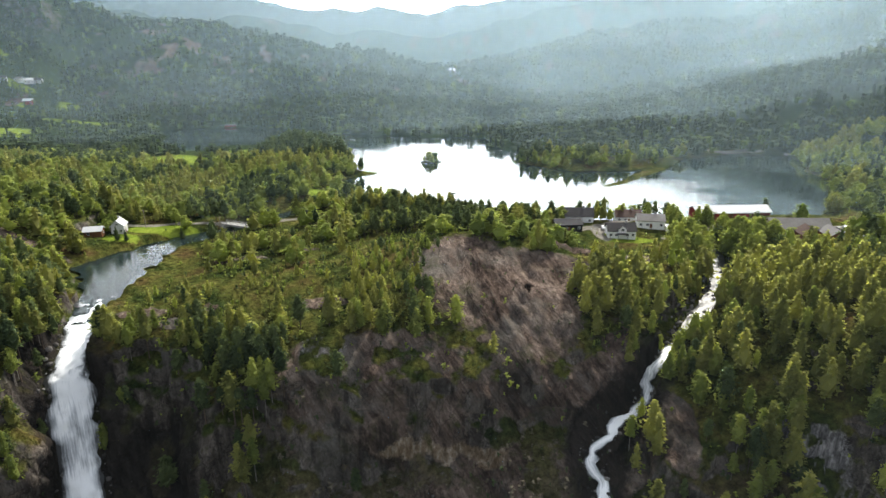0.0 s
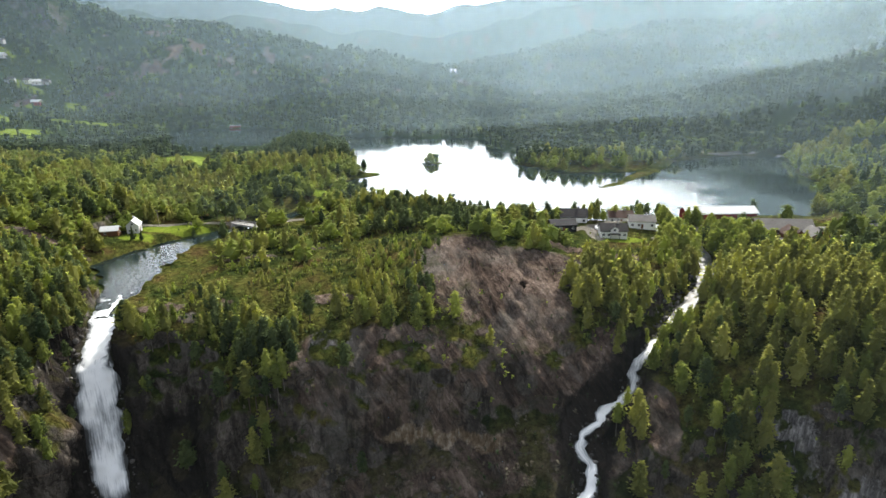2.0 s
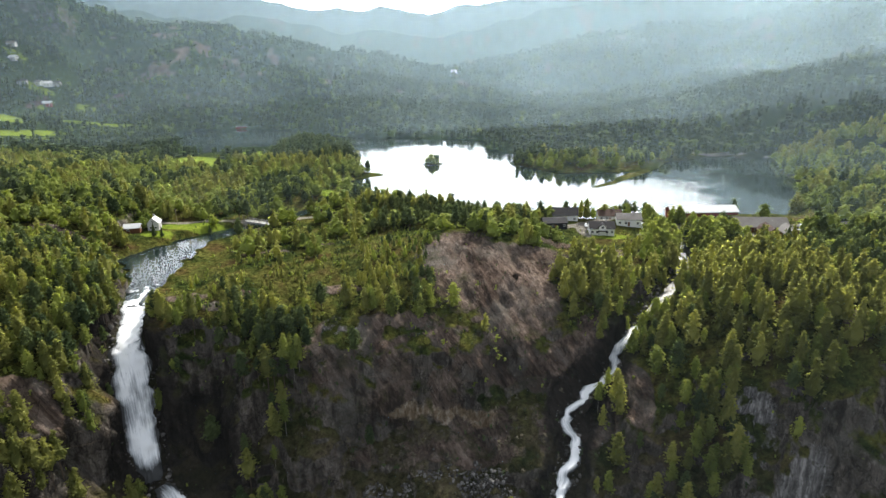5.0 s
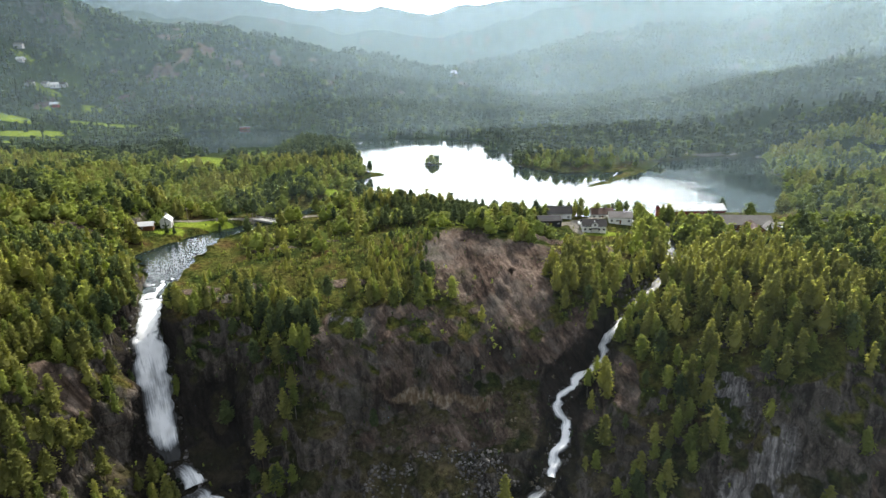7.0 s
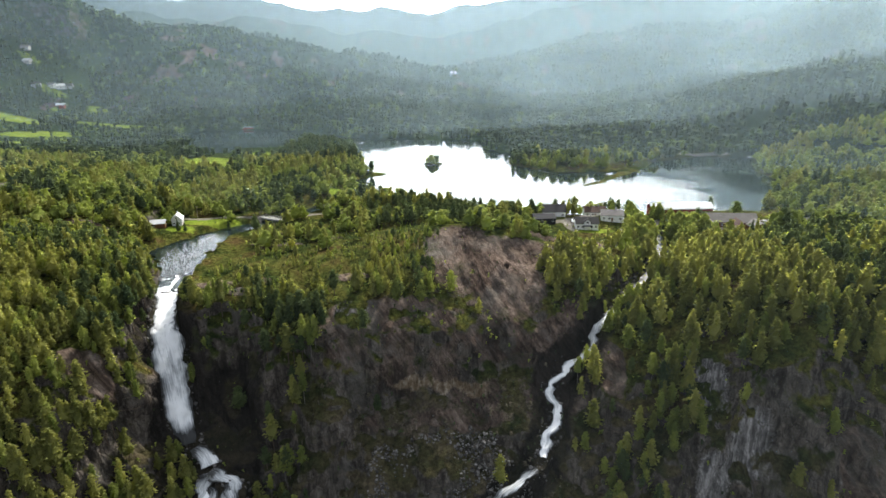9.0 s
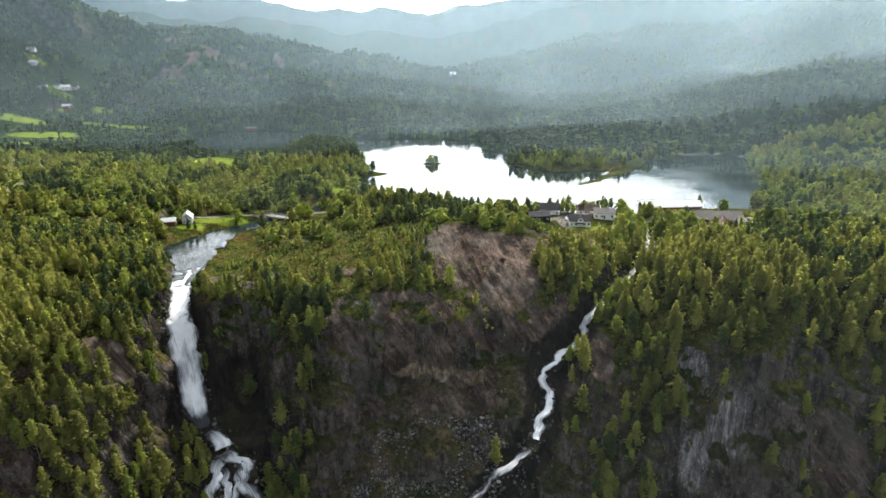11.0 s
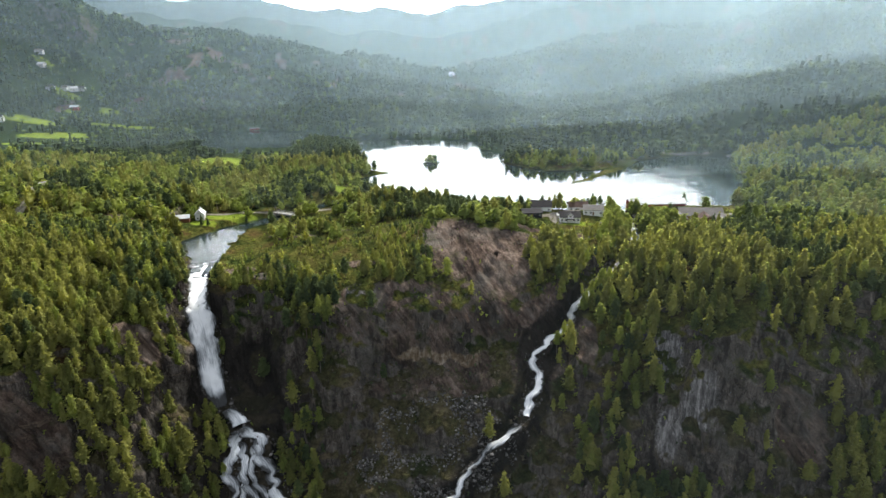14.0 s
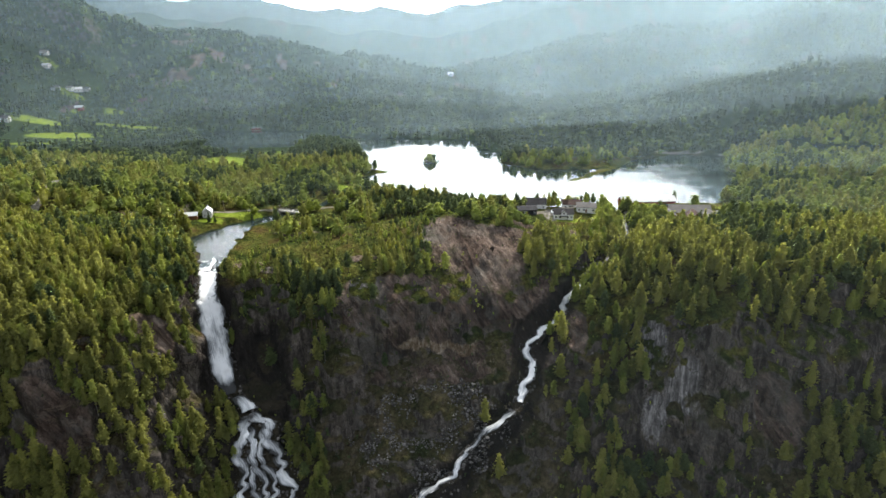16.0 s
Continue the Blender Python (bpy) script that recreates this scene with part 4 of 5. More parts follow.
def village_birches():
    x, y = FR.uniform(98, 136, 110), FR.uniform(220, 248, 110)
    d, _, half = along(RIVER_E, x, y)
    ok = d > half + 1.5
    wood("birch_forest", "bright green birches beside a village by the lake", NEAR["birch"], x[ok], y[ok], FR.uniform(8, 13, ok.sum()), FR.uniform(1.1, 1.6, ok.sum()), FR)
    x, y = FR.uniform(108, 128, 40), FR.uniform(250, 282, 40)
    d, _, half = along(RIVER_E, x, y)
    x, y = x[d > half + 1], y[d > half + 1]
    wood("birch_forest", "bright green birches beside a long red barn", NEAR["birch"], x, y, FR.uniform(7, 11, len(x)), FR.uniform(0.9, 1.3, len(x)), FR)


village_birches()


def single_trees():
    protos, labels = {}, {"spruce": "slender dark green spruce rooted on the gorge wall", "birch": "light green leafy birch on a rocky ledge", "pine": "dusky green pine with an open crown on rock"}
    for kind, x, y, h in SINGLE[:]:
        k = int(FR.integers(0, 5))
        z = float(land(np.array([x]), np.array([y]))[0])
        m = pose(x, y, z, 0, 0, FR.uniform(0, 360)) @ Matrix.Diagonal((h * 1.15, h * 1.15, h * 1.05, 1))
        if (kind, k) not in protos:
            crown, trunk, leaf, bark = NEAR[kind][k]
            top = tagged(new("%s_tree" % kind), labels[kind], "tree", "trees on the gorge walls")
            for nm, (v, f), mt in (("trunk", trunk, bark), ("crown", crown, leaf)):
                ob = new(nm, mesh_arrays(nm, v, f, [mt]))
                ob.parent = top
            top.matrix_basis = m
            protos[kind, k] = top
        else:
            top = protos[kind, k]
            keep = top.matrix_basis.copy()
            top.matrix_basis = Matrix()
            copy_thing(top, m)
            top.matrix_basis = keep


if len(SINGLE) > 290:
    order = np.random.default_rng(3).permutation(len(SINGLE))
    rest = [SINGLE[k] for k in order[290:]]
    SINGLE = [SINGLE[k] for k in order[:290]]
    for kind in ("spruce", "birch", "pine"):
        r = np.array([t[1:] for t in rest if t[0] == kind])
        if len(r):
            wood("%s_forest" % kind, "%s trees between single ones by the falls" % kind, NEAR[kind], r[:, 0], r[:, 1], r[:, 2], FR.uniform(0.8, 1.2, len(r)), FR)
single_trees()


# ---- rivers ----
build_river("rapids", RIVER_W[6:10], "stony white rapids at the lip of a waterfall", "river", lambda z, d: np.clip(0.54 + 0.14 * np.clip(-z, 0, 2.4), 0, 0.84), M_RAPID, 0.15)
build_river("river", RIVER_W[:8], "dark smooth river pool above a waterfall", "river", lambda z, d: np.clip(0.02 - z * 0.3, 0, 0.5), M_POOL, 0.2)
build_river("waterfall", RIVER_W[8:], "white waterfall that drops down a rock wall", "waterfall", lambda z, d: 0.73 + 0.10 * (z > -10), None, 0.0, 0.0, 0.3, 10.0)
build_river("cascade", FALL_W, "short white cascade below a waterfall", "waterfall", lambda z, d: 0.6 + 0 * z)
for strand in LOW_W:
    build_river("cascade", strand, "thin white strands of water over black rock", "waterfall", lambda z, d: 0.60 + 0 * z, None, 0.0, 2.4, 0.9)
build_river("river", RIVER_E[:7], "shallow stony river between trees", "river", lambda z, d: 0.04 + 0.22 * (z < -3.0), M_RAPID)
build_river("waterfall", RIVER_E[6:], "narrow white waterfall in a steep cleft", "waterfall", lambda z, d: 0.74 + 0 * d, None, 0.0, 1.6, 0.75)
build_river("cascade", LOW_E, "small white cascade at the foot of the gorge", "waterfall", lambda z, d: 0.6 + 0 * d, None, 0.0, 1.5, 0.75)


# ---- haze before the far hills, imitated by translucent sheets ----
def haze_sheet_material(name, share, top, side):
    """Sheet that imitates thin bright haze: mostly clear, scattering some light forwards and back."""
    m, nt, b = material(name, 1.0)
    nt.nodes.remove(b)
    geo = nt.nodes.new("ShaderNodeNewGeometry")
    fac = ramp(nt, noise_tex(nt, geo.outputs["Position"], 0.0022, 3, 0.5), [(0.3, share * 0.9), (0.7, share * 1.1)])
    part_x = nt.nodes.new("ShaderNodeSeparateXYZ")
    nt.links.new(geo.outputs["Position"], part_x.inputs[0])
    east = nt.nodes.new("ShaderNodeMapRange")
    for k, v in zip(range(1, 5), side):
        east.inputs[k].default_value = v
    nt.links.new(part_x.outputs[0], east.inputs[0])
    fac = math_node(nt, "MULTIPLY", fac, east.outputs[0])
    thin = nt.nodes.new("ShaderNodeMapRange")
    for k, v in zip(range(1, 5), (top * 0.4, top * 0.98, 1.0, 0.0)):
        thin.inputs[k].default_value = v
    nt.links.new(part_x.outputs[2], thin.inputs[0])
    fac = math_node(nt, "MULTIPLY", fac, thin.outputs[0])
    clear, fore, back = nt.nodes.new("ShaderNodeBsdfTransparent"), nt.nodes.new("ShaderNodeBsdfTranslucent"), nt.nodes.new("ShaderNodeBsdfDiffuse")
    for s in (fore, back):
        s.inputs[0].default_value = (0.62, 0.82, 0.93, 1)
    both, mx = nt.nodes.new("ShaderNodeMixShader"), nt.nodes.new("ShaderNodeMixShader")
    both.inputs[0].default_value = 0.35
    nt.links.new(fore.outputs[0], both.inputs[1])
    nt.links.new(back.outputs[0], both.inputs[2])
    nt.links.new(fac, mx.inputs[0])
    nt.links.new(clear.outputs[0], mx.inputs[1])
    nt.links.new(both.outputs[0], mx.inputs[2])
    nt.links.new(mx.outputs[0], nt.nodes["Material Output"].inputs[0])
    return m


def haze_sheet(r, top, share, side=(-600.0, 700.0, 0.1, 1.8), low=-20):
    """A tall thin curtain that stands in for haze round the valley's far end."""
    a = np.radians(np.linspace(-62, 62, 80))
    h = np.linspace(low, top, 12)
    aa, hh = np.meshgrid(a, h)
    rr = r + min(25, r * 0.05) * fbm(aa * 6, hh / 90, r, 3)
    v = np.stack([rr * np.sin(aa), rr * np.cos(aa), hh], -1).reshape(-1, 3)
    me = mesh_arrays("haze", v, grid_faces(80, 12), [haze_sheet_material("haze", share, top, side)], smooth=True)
    tagged(new("haze", me), "upright translucent sheet that imitates haze before the far hills", "haze", kind="structure")


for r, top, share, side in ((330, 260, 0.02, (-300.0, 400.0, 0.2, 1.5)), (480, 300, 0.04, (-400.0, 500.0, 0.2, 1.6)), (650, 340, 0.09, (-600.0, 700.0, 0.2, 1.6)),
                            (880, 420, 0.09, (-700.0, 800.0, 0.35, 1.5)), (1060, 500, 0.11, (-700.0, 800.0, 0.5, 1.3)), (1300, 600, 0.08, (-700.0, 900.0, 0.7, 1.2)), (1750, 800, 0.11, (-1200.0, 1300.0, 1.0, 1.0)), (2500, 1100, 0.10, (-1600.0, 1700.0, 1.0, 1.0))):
    haze_sheet(r, top, share, side)


def gorge_haze_sheet():
    """A thin sheet across the gorge, added to pale the shadows towards the east."""
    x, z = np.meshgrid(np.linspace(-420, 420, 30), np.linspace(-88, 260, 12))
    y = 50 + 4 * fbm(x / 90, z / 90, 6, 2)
    me = mesh_arrays("haze", np.stack([x, y, z], -1).reshape(-1, 3), grid_faces(30, 12), [haze_sheet_material("gorge_haze_sheet", 0.0045, 260, (-70.0, 90.0, 0.1, 1.5))], smooth=True)
    tagged(new("haze", me), "upright translucent sheet that pales the gorge wall like haze", "haze", kind="structure")


gorge_haze_sheet()


# ---- buildings ----
M_WHITE = plain_material("white_boards", (0.86, 0.86, 0.84), 0.7, 0.06, 3)
# white paint with the shade of its gable put into the base colour
M_SHADED_WHITE = plain_material("shade_grey_white_boards", (0.52, 0.51, 0.52), 0.75, 0.12, 3)
M_RED = plain_material("red_boards", (0.25, 0.035, 0.03), 0.75, 0.25, 3)
M_DARK = plain_material("dark_stained_boards", (0.022, 0.022, 0.026), 0.7, 0.3, 3)
M_BROWN = plain_material("brown_boards", (0.16, 0.075, 0.035), 0.75, 0.3, 3)
M_SLATE = plain_material("dark_roof_tiles", (0.040, 0.037, 0.038), 0.75, 0.3, 2)
M_TILE = plain_material("grey_roof_tiles", (0.16, 0.15, 0.14), 0.75, 0.3, 2)
M_TIN = plain_material("pale_sheet_roof", (0.52, 0.53, 0.54), 0.6, 0.10, 1, 0.0)
M_RUST = plain_material("red_brown_roof", (0.075, 0.045, 0.036), 0.75, 0.3, 2)
M_CONC = plain_material("concrete", (0.36, 0.35, 0.33), 0.85, 0.2, 2)
M_TIMBER = plain_material("grey_timber", (0.24, 0.20, 0.16), 0.8, 0.3, 4)
M_PANE = material("window_glass", 0.05)[0]
M_PANE.node_tree.nodes["Principled BSDF"].inputs["Base Color"].default_value = (0.02, 0.025, 0.03, 1)


def box(bm, x0, x1, y0, y1, z0, z1):
    m = bmesh.ops.create_cube(bm, size=1.0, matrix=Matrix.Translation(((x0 + x1) / 2, (y0 + y1) / 2, (z0 + z1) / 2)) @ Matrix.Diagonal((x1 - x0, y1 - y0, z1 - z0, 1)))
    return m["verts"]


def prism(bm, outline, axis, a, b):
    """An outline in the plane across axis (x or y), pushed from a to b."""
    make = (lambda p, t: (t, p[0], p[1])) if axis == "x" else (lambda p, t: (p[0], t, p[1]))
    lo, hi = [bm.verts.new(make(p, a)) for p in outline], [bm.verts.new(make(p, b)) for p in outline]
    n = len(outline)
    bm.faces.new(lo)
    bm.faces.new(hi[::-1])
    for k in range(n):
        bm.faces.new((lo[k], hi[k], hi[(k + 1) % n], lo[(k + 1) % n]))
    bmesh.ops.recalc_face_normals(bm, faces=bm.faces)


def window(parent, x, y, z, w, h, facing, frame_mat):
    """A framed window on a wall that looks along facing (+-1 x or y as 'x' or 'y')."""
    bm = bmesh.new()
    sgn = 1 if facing[0] == "+" else -1
    t = 0.07
    for a0, a1, b0, b1 in ((-w / 2 - t, w / 2 + t, h / 2, h / 2 + t), (-w / 2 - t, w / 2 + t, -h / 2 - t, -h / 2), (-w / 2 - t, -w / 2, -h / 2, h / 2), (w / 2, w / 2 + t, -h / 2, h / 2), (-0.03, 0.03, -h / 2, h / 2)):
        if facing[1] == "y":
            box(bm, x + a0, x + a1, min(y, y + sgn * 0.08), max(y, y + sgn * 0.08), z + b0, z + b1)
        else:
            box(bm, min(x, x + sgn * 0.08), max(x, x + sgn * 0.08), y + a0, y + a1, z + b0, z + b1)
    win = part("window", bm, frame_mat, parent, "window in a painted frame")
    bm = bmesh.new()
    if facing[1] == "y":
        box(bm, x - w / 2, x + w / 2, min(y, y + sgn * 0.03), max(y, y + sgn * 0.03), z - h / 2, z + h / 2)
    else:
        box(bm, min(x, x + sgn * 0.03), max(x, x + sgn * 0.03), y - w / 2, y + w / 2, z - h / 2, z + h / 2)
    part("pane", bm, M_PANE, win)


def gable_roof(parent, w, d, eave, ridge, mat, over=0.5, x0=0.0, y0=0.0, along_x=True, name="roof"):
    bm = bmesh.new()
    t = 0.22
    half = (d if along_x else w) / 2 + over
    long = (w if along_x else d) / 2 + over
    drop = (ridge - eave) / ((d if along_x else w) / 2) * over
    for sgn in (-1, 1):
        o = [(0, ridge + t), (sgn * half, eave - drop + t), (sgn * half, eave - drop), (0, ridge)]
        c = y0 if along_x else x0
        o = [(p + c, z) for p, z in o]
        c2 = x0 if along_x else y0
        prism(bm, o, "x" if along_x else "y", c2 - long, c2 + long)
    return part(name, bm, mat, parent)


def gable_walls(parent, w, d, eave, ridge, mat, x0=0.0, y0=0.0, along_x=True, base=-1.5):
    bm = bmesh.new()
    if along_x:
        prism(bm, [(y0 - d / 2, base), (y0 + d / 2, base), (y0 + d / 2, eave), (y0, ridge), (y0 - d / 2, eave)], "x", x0 - w / 2, x0 + w / 2)
    else:
        prism(bm, [(x0 - w / 2, base), (x0 + w / 2, base), (x0 + w / 2, eave), (x0, ridge), (x0 - w / 2, eave)], "y", y0 - d / 2, y0 + d / 2)
    return part("wall", bm, mat, parent)


def place(top, x, y, turn, z=None):
    top.matrix_basis = pose(x, y, float(land(np.array([x]), np.array([y]))[0]) if z is None else z, 0, 0, turn)


def house(name, label, x, y, turn, w, d, eave, ridge, wall, roof, windows=(3, 1), trim=None, chimney=True, door=True, dormer=False, category="house", z=None):
    """A gabled house, its ridge along its own x axis, its front towards -y."""
    top = tagged(new(name), label, category)
    trim = trim or M_WHITE
    gable_walls(top, w, d, eave, ridge, wall)
    gable_roof(top, w, d, eave, ridge, roof)
    storeys = 2 if eave > 4 else 1
    for s in range(storeys):
        zz = 1.5 + 2.6 * s
        for k in range(windows[0]):
            xx = -w / 2 + w * (k + 0.5) / windows[0]
            if not (door and s == 0 and k == windows[0] // 2):
                window(top, xx, -d / 2, zz, 1.1, 1.1, "-y", trim)
            window(top, xx, d / 2, zz, 1.1, 1.1, "+y", trim)
        for k in range(windows[1]):
            yy = -d / 2 + d * (k + 0.5) / windows[1]
            for sgn in ("-x", "+x"):
                window(top, (-w if sgn == "-x" else w) / 2, yy, zz, 1.0, 1.1, sgn, trim)
    if ridge - eave > 2:
        for sgn in ("-x", "+x"):
            window(top, (-w if sgn == "-x" else w) / 2, 0, eave + 0.7, 0.9, 0.9, sgn, trim)
    if door:
        bm = bmesh.new()
        box(bm, -0.5, 0.5, -d / 2 - 0.07, -d / 2, -0.2, 2.0)
        part("door", bm, M_BROWN, top)
    if chimney:
        bm = bmesh.new()
        box(bm, w * 0.15, w * 0.15 + 0.7, -0.35, 0.35, ridge - 0.6, ridge + 1.0)
        box(bm, w * 0.15 - 0.08, w * 0.15 + 0.78, -0.43, 0.43, ridge + 1.0, ridge + 1.12)
        part("chimney", bm, M_CONC, top)
    if dormer:
        gable_walls(top, 3.4, d / 2 + 0.8, eave + 1.0, eave + 2.3, wall, 0, -d / 4 - 0.4, False, 0)
        gable_roof(top, 3.4, d / 2 + 0.8, eave + 1.0, eave + 2.3, roof, 0.35, 0, -d / 4 - 0.4, False, "dormer_roof")
        window(top, 0, -d / 2 - 0.8, eave + 0.6, 1.1, 1.0, "-y", trim)
        bm = bmesh.new()
        box(bm, -2.2, 2.2, -d / 2 - 2.4, -d / 2 - 0.8, 2.3, 2.5)
        for xx in (-2.0, 2.0):
            box(bm, xx - 0.07, xx + 0.07, -d / 2 - 2.3, -d / 2 - 2.16, -0.5, 2.3)
        part("porch", bm, M_DARK, top)
    place(top, x, y, turn, z)
    return top


house("farmhouse", "white wooden gabled house on a lawn by the river", -153, 271, 104, 7.0, 5.4, 3.9, 6.4, M_SHADED_WHITE, M_TIN, (2, 2), chimney=True)
house("shed", "brown wooden shed with a pale sheet roof by the river", -161, 264, 14, 7.5, 5.5, 2.7, 4.2, M_BROWN, M_TIN, (2, 1), chimney=False, category="shed")
house("bungalow", "low black-stained wooden house with a dark roof", 57, 262, 4, 12, 8, 3.0, 4.9, M_DARK, M_DARK, (4, 2), chimney=False)
house("house", "white house with a dark roof by the lake", 65, 275, -6, 13, 8, 3.6, 6.6, M_WHITE, M_SLATE, (4, 2))
house("house", "white house with a dark tiled roof and a gabled dormer", 79.5, 255, -4, 12, 7.5, 3.4, 6.0, M_WHITE, M_SLATE, (5, 2), dormer=True)
house("house", "pale grey house with a light grey roof by the lake", 97, 268, -10, 12, 8, 3.4, 5.6, M_WHITE, M_TILE, (4, 2))
house("house", "low house with a red-brown roof beside the shore", 90, 280, -4, 12, 8, 3.0, 5.4, M_WHITE, M_RUST, (4, 2))
house("shed", "small white shed with a flat pale roof", 106, 262, -6, 7, 4.5, 2.4, 2.9, M_WHITE, M_TIN, (1, 1), chimney=False, category="shed")
house("cabin", "small red cabin with a grey roof among trees", 160, 217, 30, 8, 6, 2.8, 4.8, M_BROWN, M_TILE, (3, 1))
house("hut", "small dark wooden hut at the edge of the wood", -70, 300, 10, 7, 5, 2.4, 4.0, M_DARK, M_SLATE, (2, 1), chimney=False, category="hut")
house("boathouse", "long red boathouse with a pale roof on the far shore", -266, 760, 14, 14, 5, 1.6, 2.4, M_RED, M_TILE, (5, 1), chimney=False, category="boathouse")
house("farmhouse", "white farmhouse with a dark roof above fields", -576, 688, 10, 16, 9, 5.0, 8.0, M_WHITE, M_SLATE, (4, 2))


for hx, hy, turn, wall, roof in ((-573, 808, 20, M_SHADED_WHITE, M_SLATE), (-559, 821, -15, M_WHITE, M_TILE), (-550, 825, 35, M_WHITE, M_TIN), (-541, 830, 5, M_SHADED_WHITE, M_SLATE), (-532, 789, 5, M_RED, M_TIN), (-610, 858, 10, M_SHADED_WHITE, M_TILE),
                                  (-598, 838, -10, M_SHADED_WHITE, M_TIN), (23, 1220, 0, M_WHITE, M_TIN)):
    house("farmhouse", ("red" if wall == M_RED else "white") + " farmhouse far off on a wooded hillside", hx, hy, turn, 11, 7, 3.6, 6.2, wall, roof, (3, 2), chimney=False)


def barn():
    """The long red shed on the shore: boarded walls, wide low roof, posts, sliding doors."""
    top = tagged(new("barn"), "long red boarded barn with a pale sheet roof", "barn")
    w, d, eave, ridge = 36.0, 10.0, 3.7, 5.9
    gable_walls(top, w, d, eave, ridge, M_RED)
    gable_roof(top, w, d, eave, ridge, M_TIN, 0.8)
    bm = bmesh.new()
    for k in range(23):
        xx = -w / 2 + w * k / 22
        box(bm, xx - 0.09, xx + 0.09, -d / 2 - 0.08, -d / 2, -1.0, eave - 0.15)
    part("batten", bm, M_RED, top)
    for xx in (-11, -2, 10):
        bm = bmesh.new()
        box(bm, xx - 2, xx + 2, -d / 2 - 0.16, -d / 2 - 0.09, -0.2, 3.0)
        part("sliding_door", bm, M_BROWN, top, "brown sliding barn door")
    bm = bmesh.new()
    box(bm, -w / 2 - 0.8, w / 2 + 0.8, -d / 2 - 0.9, -d / 2 - 0.78, eave - 0.45, eave - 0.22)
    part("fascia", bm, M_WHITE, top)
    place(top, 143.5, 288, 1.0, 2.2)


barn()


def lodge():
    """The cluster of grey tiled roofs on the shore: one building of three wings."""
    top = tagged(new("lodge"), "low brown lodge of joined wings with grey tiled roofs", "house")
    for x0, y0, w, d, eave, ridge, ax, rf in ((-10, -6, 9, 13, 3.0, 6.0, False, M_TILE), (5, 4, 25, 11, 3.2, 6.6, True, M_TILE), (6, -7, 8, 11, 2.8, 5.4, False, M_RUST), (16, -6, 8, 10, 2.6, 5.0, False, M_TILE)):
        gable_walls(top, w, d, eave, ridge, M_BROWN, x0, y0, ax)
        gable_roof(top, w, d, eave, ridge, rf, 0.7, x0, y0, ax)
        if not ax:
            window(top, x0, y0 - d / 2, 1.6, 1.6, 1.2, "-y", M_WHITE)
    for xx in (-1, 2, 5):
        window(top, xx, -1.5, 1.6, 1.2, 1.2, "-y", M_WHITE)
    bm = bmesh.new()
    box(bm, -4, 4, -8.5, -2, -0.3, 0.05)
    part("terrace", bm, M_TIMBER, top, "pale timber terrace")
    place(top, 155, 255, -6)


lodge()


def bridge():
    """A narrow road bridge on two abutments, with railings."""
    top = tagged(new("bridge"), "narrow grey road bridge with plain railings over a river", "bridge")
    bm = bmesh.new()
    box(bm, -9, 9, -1.9, 1.9, -0.5, 0.0)
    box(bm, -9, 9, -1.6, -1.2, -1.0, -0.5)
    box(bm, -9, 9, 1.2, 1.6, -1.0, -0.5)
    part("deck", bm, M_CONC, top)
    for sx in (-1, 1):
        bm = bmesh.new()
        box(bm, sx * 8 - 1.2, sx * 8 + 1.2, -2.1, 2.1, -4.0, -1.0)
        part("abutment", bm, M_CONC, top)
    for sy in (-1, 1):
        bm = bmesh.new()
        for z0, z1 in ((0.5, 0.6), (0.95, 1.07)):
            box(bm, -9, 9, sy * 1.8 - 0.05, sy * 1.8 + 0.05, z0, z1)
        rail = part("railing", bm, M_CONC, top)
        for k in range(10):
            bm = bmesh.new()
            xx = -8.8 + 17.6 * k / 9
            box(bm, xx - 0.06, xx + 0.06, sy * 1.8 - 0.06, sy * 1.8 + 0.06, 0.0, 1.07)
            part("post", bm, M_CONC, rail)
    place(top, -103, 286.5, -28, 2.4)


bridge()


def pole(x, y):
    top = tagged(new("utility_pole"), "bare wooden utility pole with a crossarm", "pole", "utility poles")
    bm = bmesh.new()
    bmesh.ops.create_cone(bm, cap_ends=True, segments=8, radius1=0.16, radius2=0.11, depth=10, matrix=Matrix.Translation((0, 0, 4.2)))
    part("shaft", bm, M_TIMBER, top)
    bm = bmesh.new()
    box(bm, -0.9, 0.9, -0.07, 0.07, 8.5, 8.65)
    arm = part("crossarm", bm, M_TIMBER, top)
    for xx in (-0.75, 0, 0.75):
        bm = bmesh.new()
        bmesh.ops.create_cone(bm, cap_ends=True, segments=8, radius1=0.06, radius2=0.04, depth=0.25, matrix=Matrix.Translation((xx, 0, 8.77)))
        part("insulator", bm, M_CONC, arm)
    place(top, x, y, 20)


for px, py in ((-145, 280), (-104, 268), (-88, 240)):
    pole(px, py)


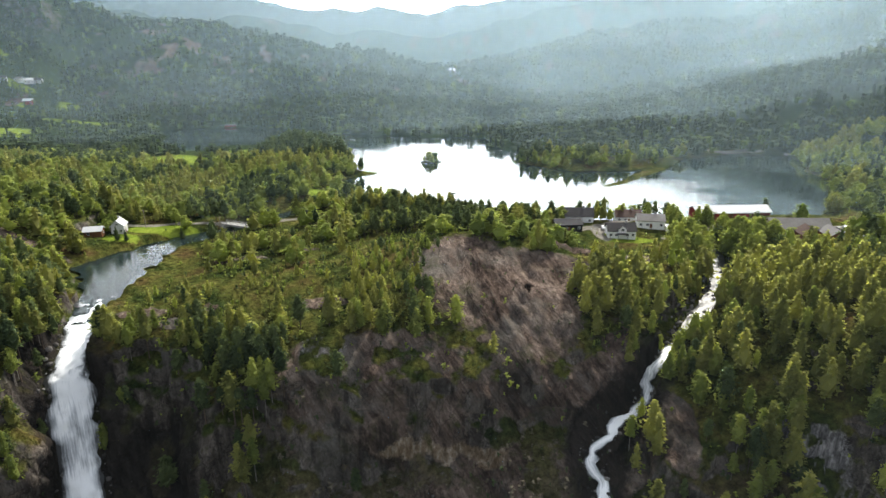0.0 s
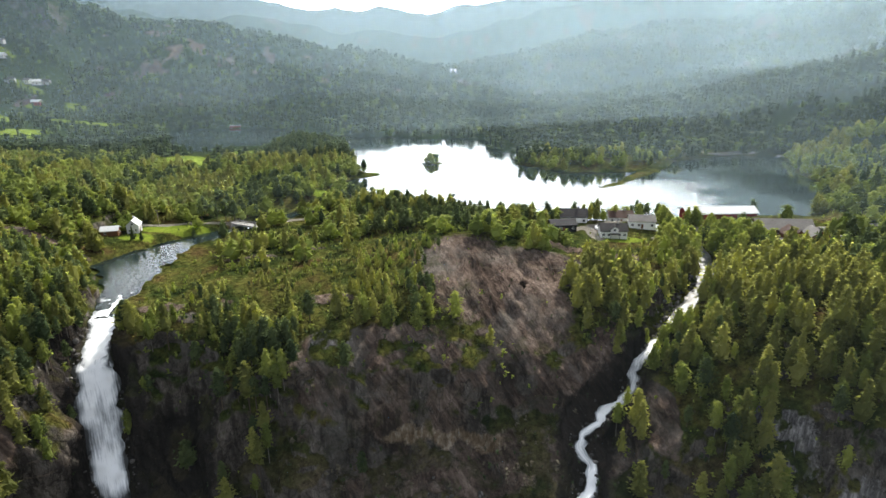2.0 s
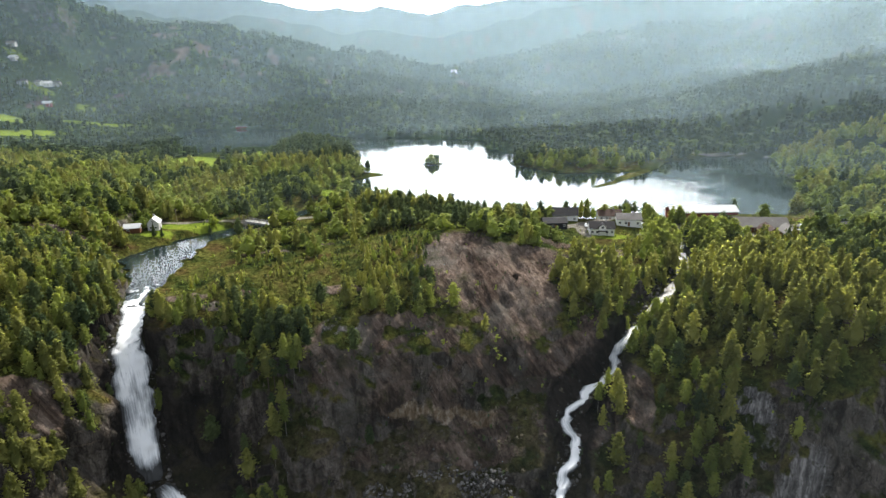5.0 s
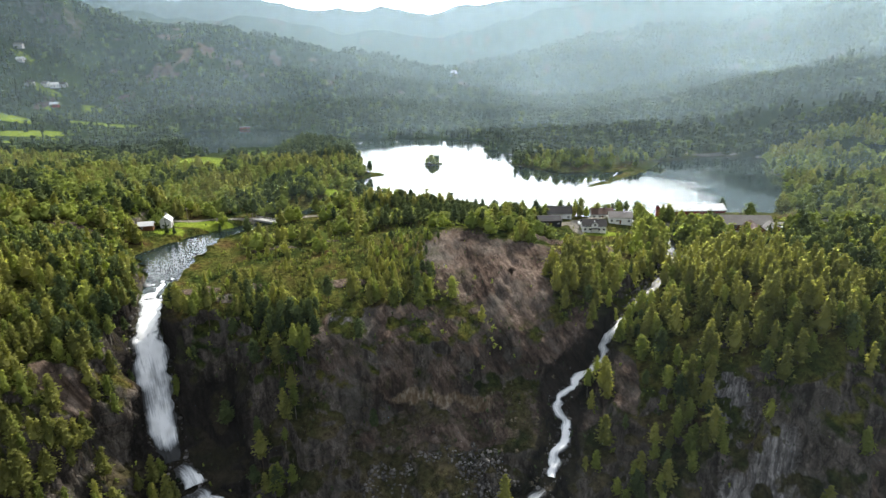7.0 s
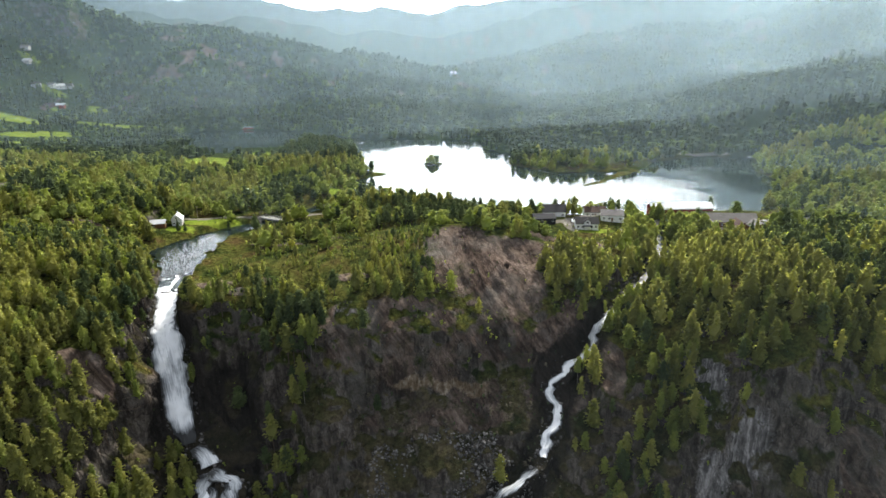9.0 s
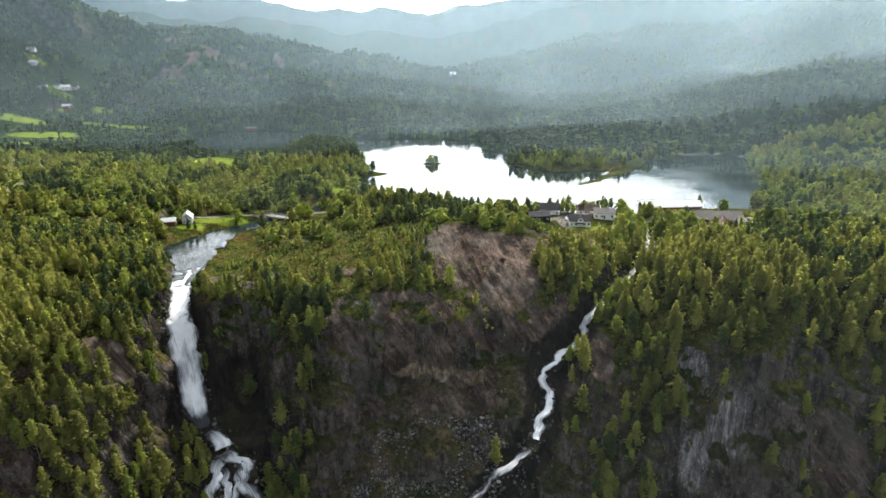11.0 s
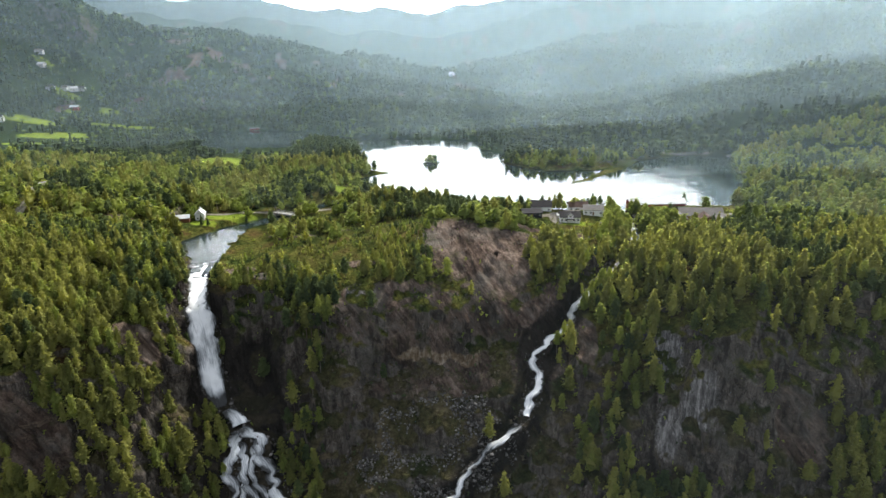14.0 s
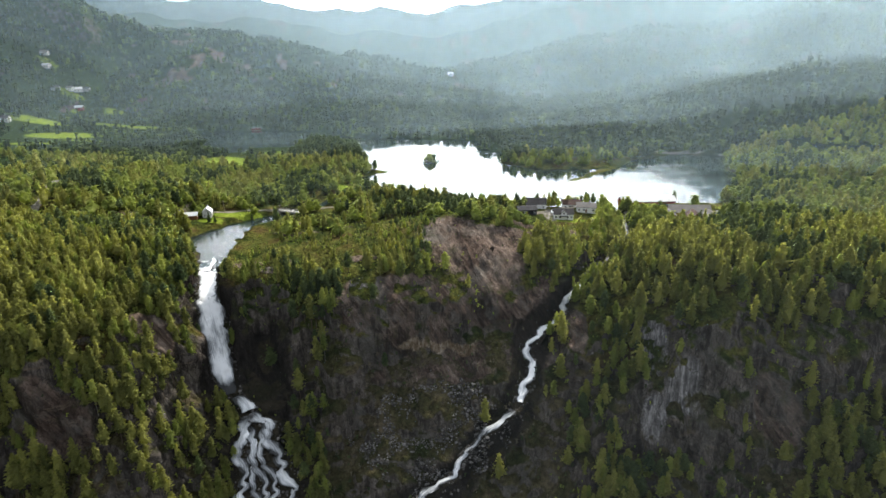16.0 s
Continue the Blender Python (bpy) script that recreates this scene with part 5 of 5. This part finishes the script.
def car(label, x, y, turn, paint):
    top = tagged(new("car"), label, "car", "cars parked by the lake")
    bm = bmesh.new()
    prism(bm, [(-2.15, 0.3), (2.15, 0.3), (2.2, 0.75), (1.3, 0.9), (0.75, 1.42), (-1.2, 1.45), (-1.95, 0.95), (-2.2, 0.85)], "y", -0.85, 0.85)
    bmesh.ops.bevel(bm, geom=list(bm.edges), offset=0.06, segments=2, affect="EDGES")
    part("body", bm, paint, top)
    for sy in (-1, 1):
        bm = bmesh.new()
        prism(bm, [(-1.6, 0.95), (1.15, 0.95), (0.7, 1.34), (-1.15, 1.36)], "y", sy * 0.84, sy * 0.868)
        part("side_window", bm, M_PANE, top)
        for xx in (-1.35, 1.35):
            bm = bmesh.new()
            bmesh.ops.create_cone(bm, cap_ends=True, segments=14, radius1=0.32, radius2=0.32, depth=0.22, matrix=Matrix.Translation((xx, sy * 0.78, 0.32)) @ Matrix.Rotation(radians(90), 4, "X"))
            wheel = part("wheel", bm, M_DARK, top)
            bm = bmesh.new()
            bmesh.ops.create_cone(bm, cap_ends=True, segments=10, radius1=0.19, radius2=0.19, depth=0.03, matrix=Matrix.Translation((xx, sy * 0.9, 0.32)) @ Matrix.Rotation(radians(90), 4, "X"))
            part("rim", bm, M_TIN, wheel)
    place(top, x, y, turn)


M_CAR = [plain_material(n, c, 0.3, 0.05, 1) for n, c in (("white_paint", (0.8, 0.8, 0.8)), ("grey_paint", (0.3, 0.31, 0.33)), ("dark_paint", (0.03, 0.03, 0.04)))]
for k, (cx, cy, turn) in enumerate(((172, 251, 10), (176, 249, 12), (178, 256, 80), (168, 246, 30), (183, 257, 5), (134, 272, 0), (74, 263, 80))):
    car(("white", "grey", "black")[k % 3] + " car parked on gravel near the lake", cx, cy, turn, M_CAR[k % 3])


def islet_trees():
    """Three little trees on the islet."""
    for k, (dx, dy, h, kind) in enumerate(((-2, 0, 6.5, "pine"), (1.5, 1, 5.5, "birch"), (5, -0.5, 5, "birch"), (-5, 0.5, 4.5, "birch"))):
        crown, trunk, leaf, bark = NEAR[kind][k]
        top = tagged(new("islet_tree"), "small tree on a rocky islet in the lake", "tree", "trees on the islet")
        for nm, (v, f), mt in (("trunk", trunk, bark), ("crown", crown, leaf)):
            ob = new(nm, mesh_arrays(nm, v, f, [mt]))
            ob.parent = top
        x, y = ISLET[0] + dx, ISLET[1] + dy
        top.matrix_basis = pose(x, y, float(land(np.array([x]), np.array([y]))[0]), 0, 0, 40 * k) @ Matrix.Diagonal((h * 1.1, h * 1.1, h * 0.8, 1))


islet_trees()


def yard_spruces():
    """Small dark spruces before the white farmhouse."""
    for k, (x, y, h) in enumerate(((-147, 257, 6.5), (-143.5, 258, 5.2), (-124, 271, 6.0))):
        crown, trunk = leafy_crown(0.19, 240, TR, 0.04, 0.07, 0.95, 7, 6), stem(1, 0.016, 0, 5)
        top = tagged(new("spruce_tree"), "small dark pointed spruce on a lawn by the river", "tree", "spruces on the lawn")
        for nm, (v, f), mt in (("trunk", trunk, M_BARK), ("crown", crown, M_PINE)):
            ob = new(nm, mesh_arrays(nm, v, f, [mt]))
            ob.parent = top
        top.matrix_basis = pose(x, y, float(land(np.array([x]), np.array([y]))[0]), 0, 0, 50 * k) @ Matrix.Diagonal((h, h, h, 1))


yard_spruces()


# ---- boulders ----
def rock_shape(rng):
    bm = bmesh.new()
    bmesh.ops.create_icosphere(bm, subdivisions=1, radius=1.0)
    s = rng.uniform(0.6, 1.1, 3)
    v = np.array([p.co for p in bm.verts]) * s * rng.uniform(0.8, 1.2, (len(bm.verts), 1))
    f = np.array([[q.index for q in p.verts] for p in bm.faces])
    bm.free()
    return v, f


def boulders(name, label, n, box_, keep, size, rng):
    x, y = rng.uniform(box_[0], box_[1], n), rng.uniform(box_[2], box_[3], n)
    ok = keep(x, y)
    x, y = x[ok], y[ok]
    z = land(x, y)
    r = size[0] + (size[1] - size[0]) * rng.uniform(0, 1, len(x)) ** 3
    shapes = [rock_shape(rng) for _ in range(6)]
    pick, turn = rng.integers(0, 6, len(x)), rng.uniform(0, 6.28, len(x))
    vs, fs, off = [], [], 0
    for k, (v, f) in enumerate(shapes):
        s = np.where(pick == k)[0]
        c, sn = np.cos(turn[s])[:, None], np.sin(turn[s])[:, None]
        p = np.stack([x[s][:, None] + r[s][:, None] * (c * v[:, 0] - sn * v[:, 1]), y[s][:, None] + r[s][:, None] * (sn * v[:, 0] + c * v[:, 1]), z[s][:, None] + r[s][:, None] * (v[:, 2] + 0.25)], -1)
        vs.append(p.reshape(-1, 3))
        fs.append((f[None] + (np.arange(len(s)) * len(v))[:, None, None]).reshape(-1, 3) + off)
        off += len(s) * len(v)
    me = mesh_arrays(name, np.concatenate(vs), np.concatenate(fs), [M_STONE])
    tagged(new(name, me), label, "stones", kind="stuff")


def stone_material():
    m, nt, b = material("scree_stone", 0.9)
    geo = nt.nodes.new("ShaderNodeNewGeometry")
    base = ramp(nt, geo.outputs["Random Per Island"], [(0.0, (0.036, 0.033, 0.031)), (0.5, (0.090, 0.083, 0.077)), (1.0, (0.21, 0.198, 0.187))])
    f = noise_tex(nt, geo.outputs["Position"], 2.5, 5, 0.7)
    nt.links.new(mix(nt, 0.6, base, ramp(nt, f, [(0.3, 0.2), (0.7, 0.8)]), "OVERLAY"), b.inputs["Base Color"])
    bump(nt, b, f, 0.6, 0.15)
    return m


M_STONE = stone_material()
BR = np.random.default_rng(11)
boulders("scree", "loose grey boulders below the rock wall", 15000, (-52, 36, 94, 146), lambda x, y: ((x + 5) / 32) ** 2 + ((y - 118) / 18) ** 2 < 1 + 0.5 * fbm(x / 6, y / 6, 4, 2), (0.2, 0.75), BR)


def by_stream(lo, hi):
    def keep(x, y):
        ok = np.zeros(len(x), bool)
        for line in STREAMS:
            d, level, half = along(line, x, y)
            ok |= (d > half * lo) & (d < half + hi) & (y < 205)
        return ok
    return keep


boulders("river_stones", "wet dark stones along the falls", 16000, (-135, 130, 86, 205), by_stream(0.85, 2.2), (0.25, 1.1), BR)
boulders("river_stones", "dark wet stones that break the rapids", 150, (-132, -106, 168, 202), lambda x, y: along(RIVER_W, x, y)[0] < along(RIVER_W, x, y)[2] * 1.05, (0.4, 1.0), BR)
boulders("river_stones", "pale stones in a shallow river between trees", 900, (74, 120, 172, 232), lambda x, y: along(RIVER_E, x, y)[0] < along(RIVER_E, x, y)[2] + 3.0, (0.4, 1.2), BR)
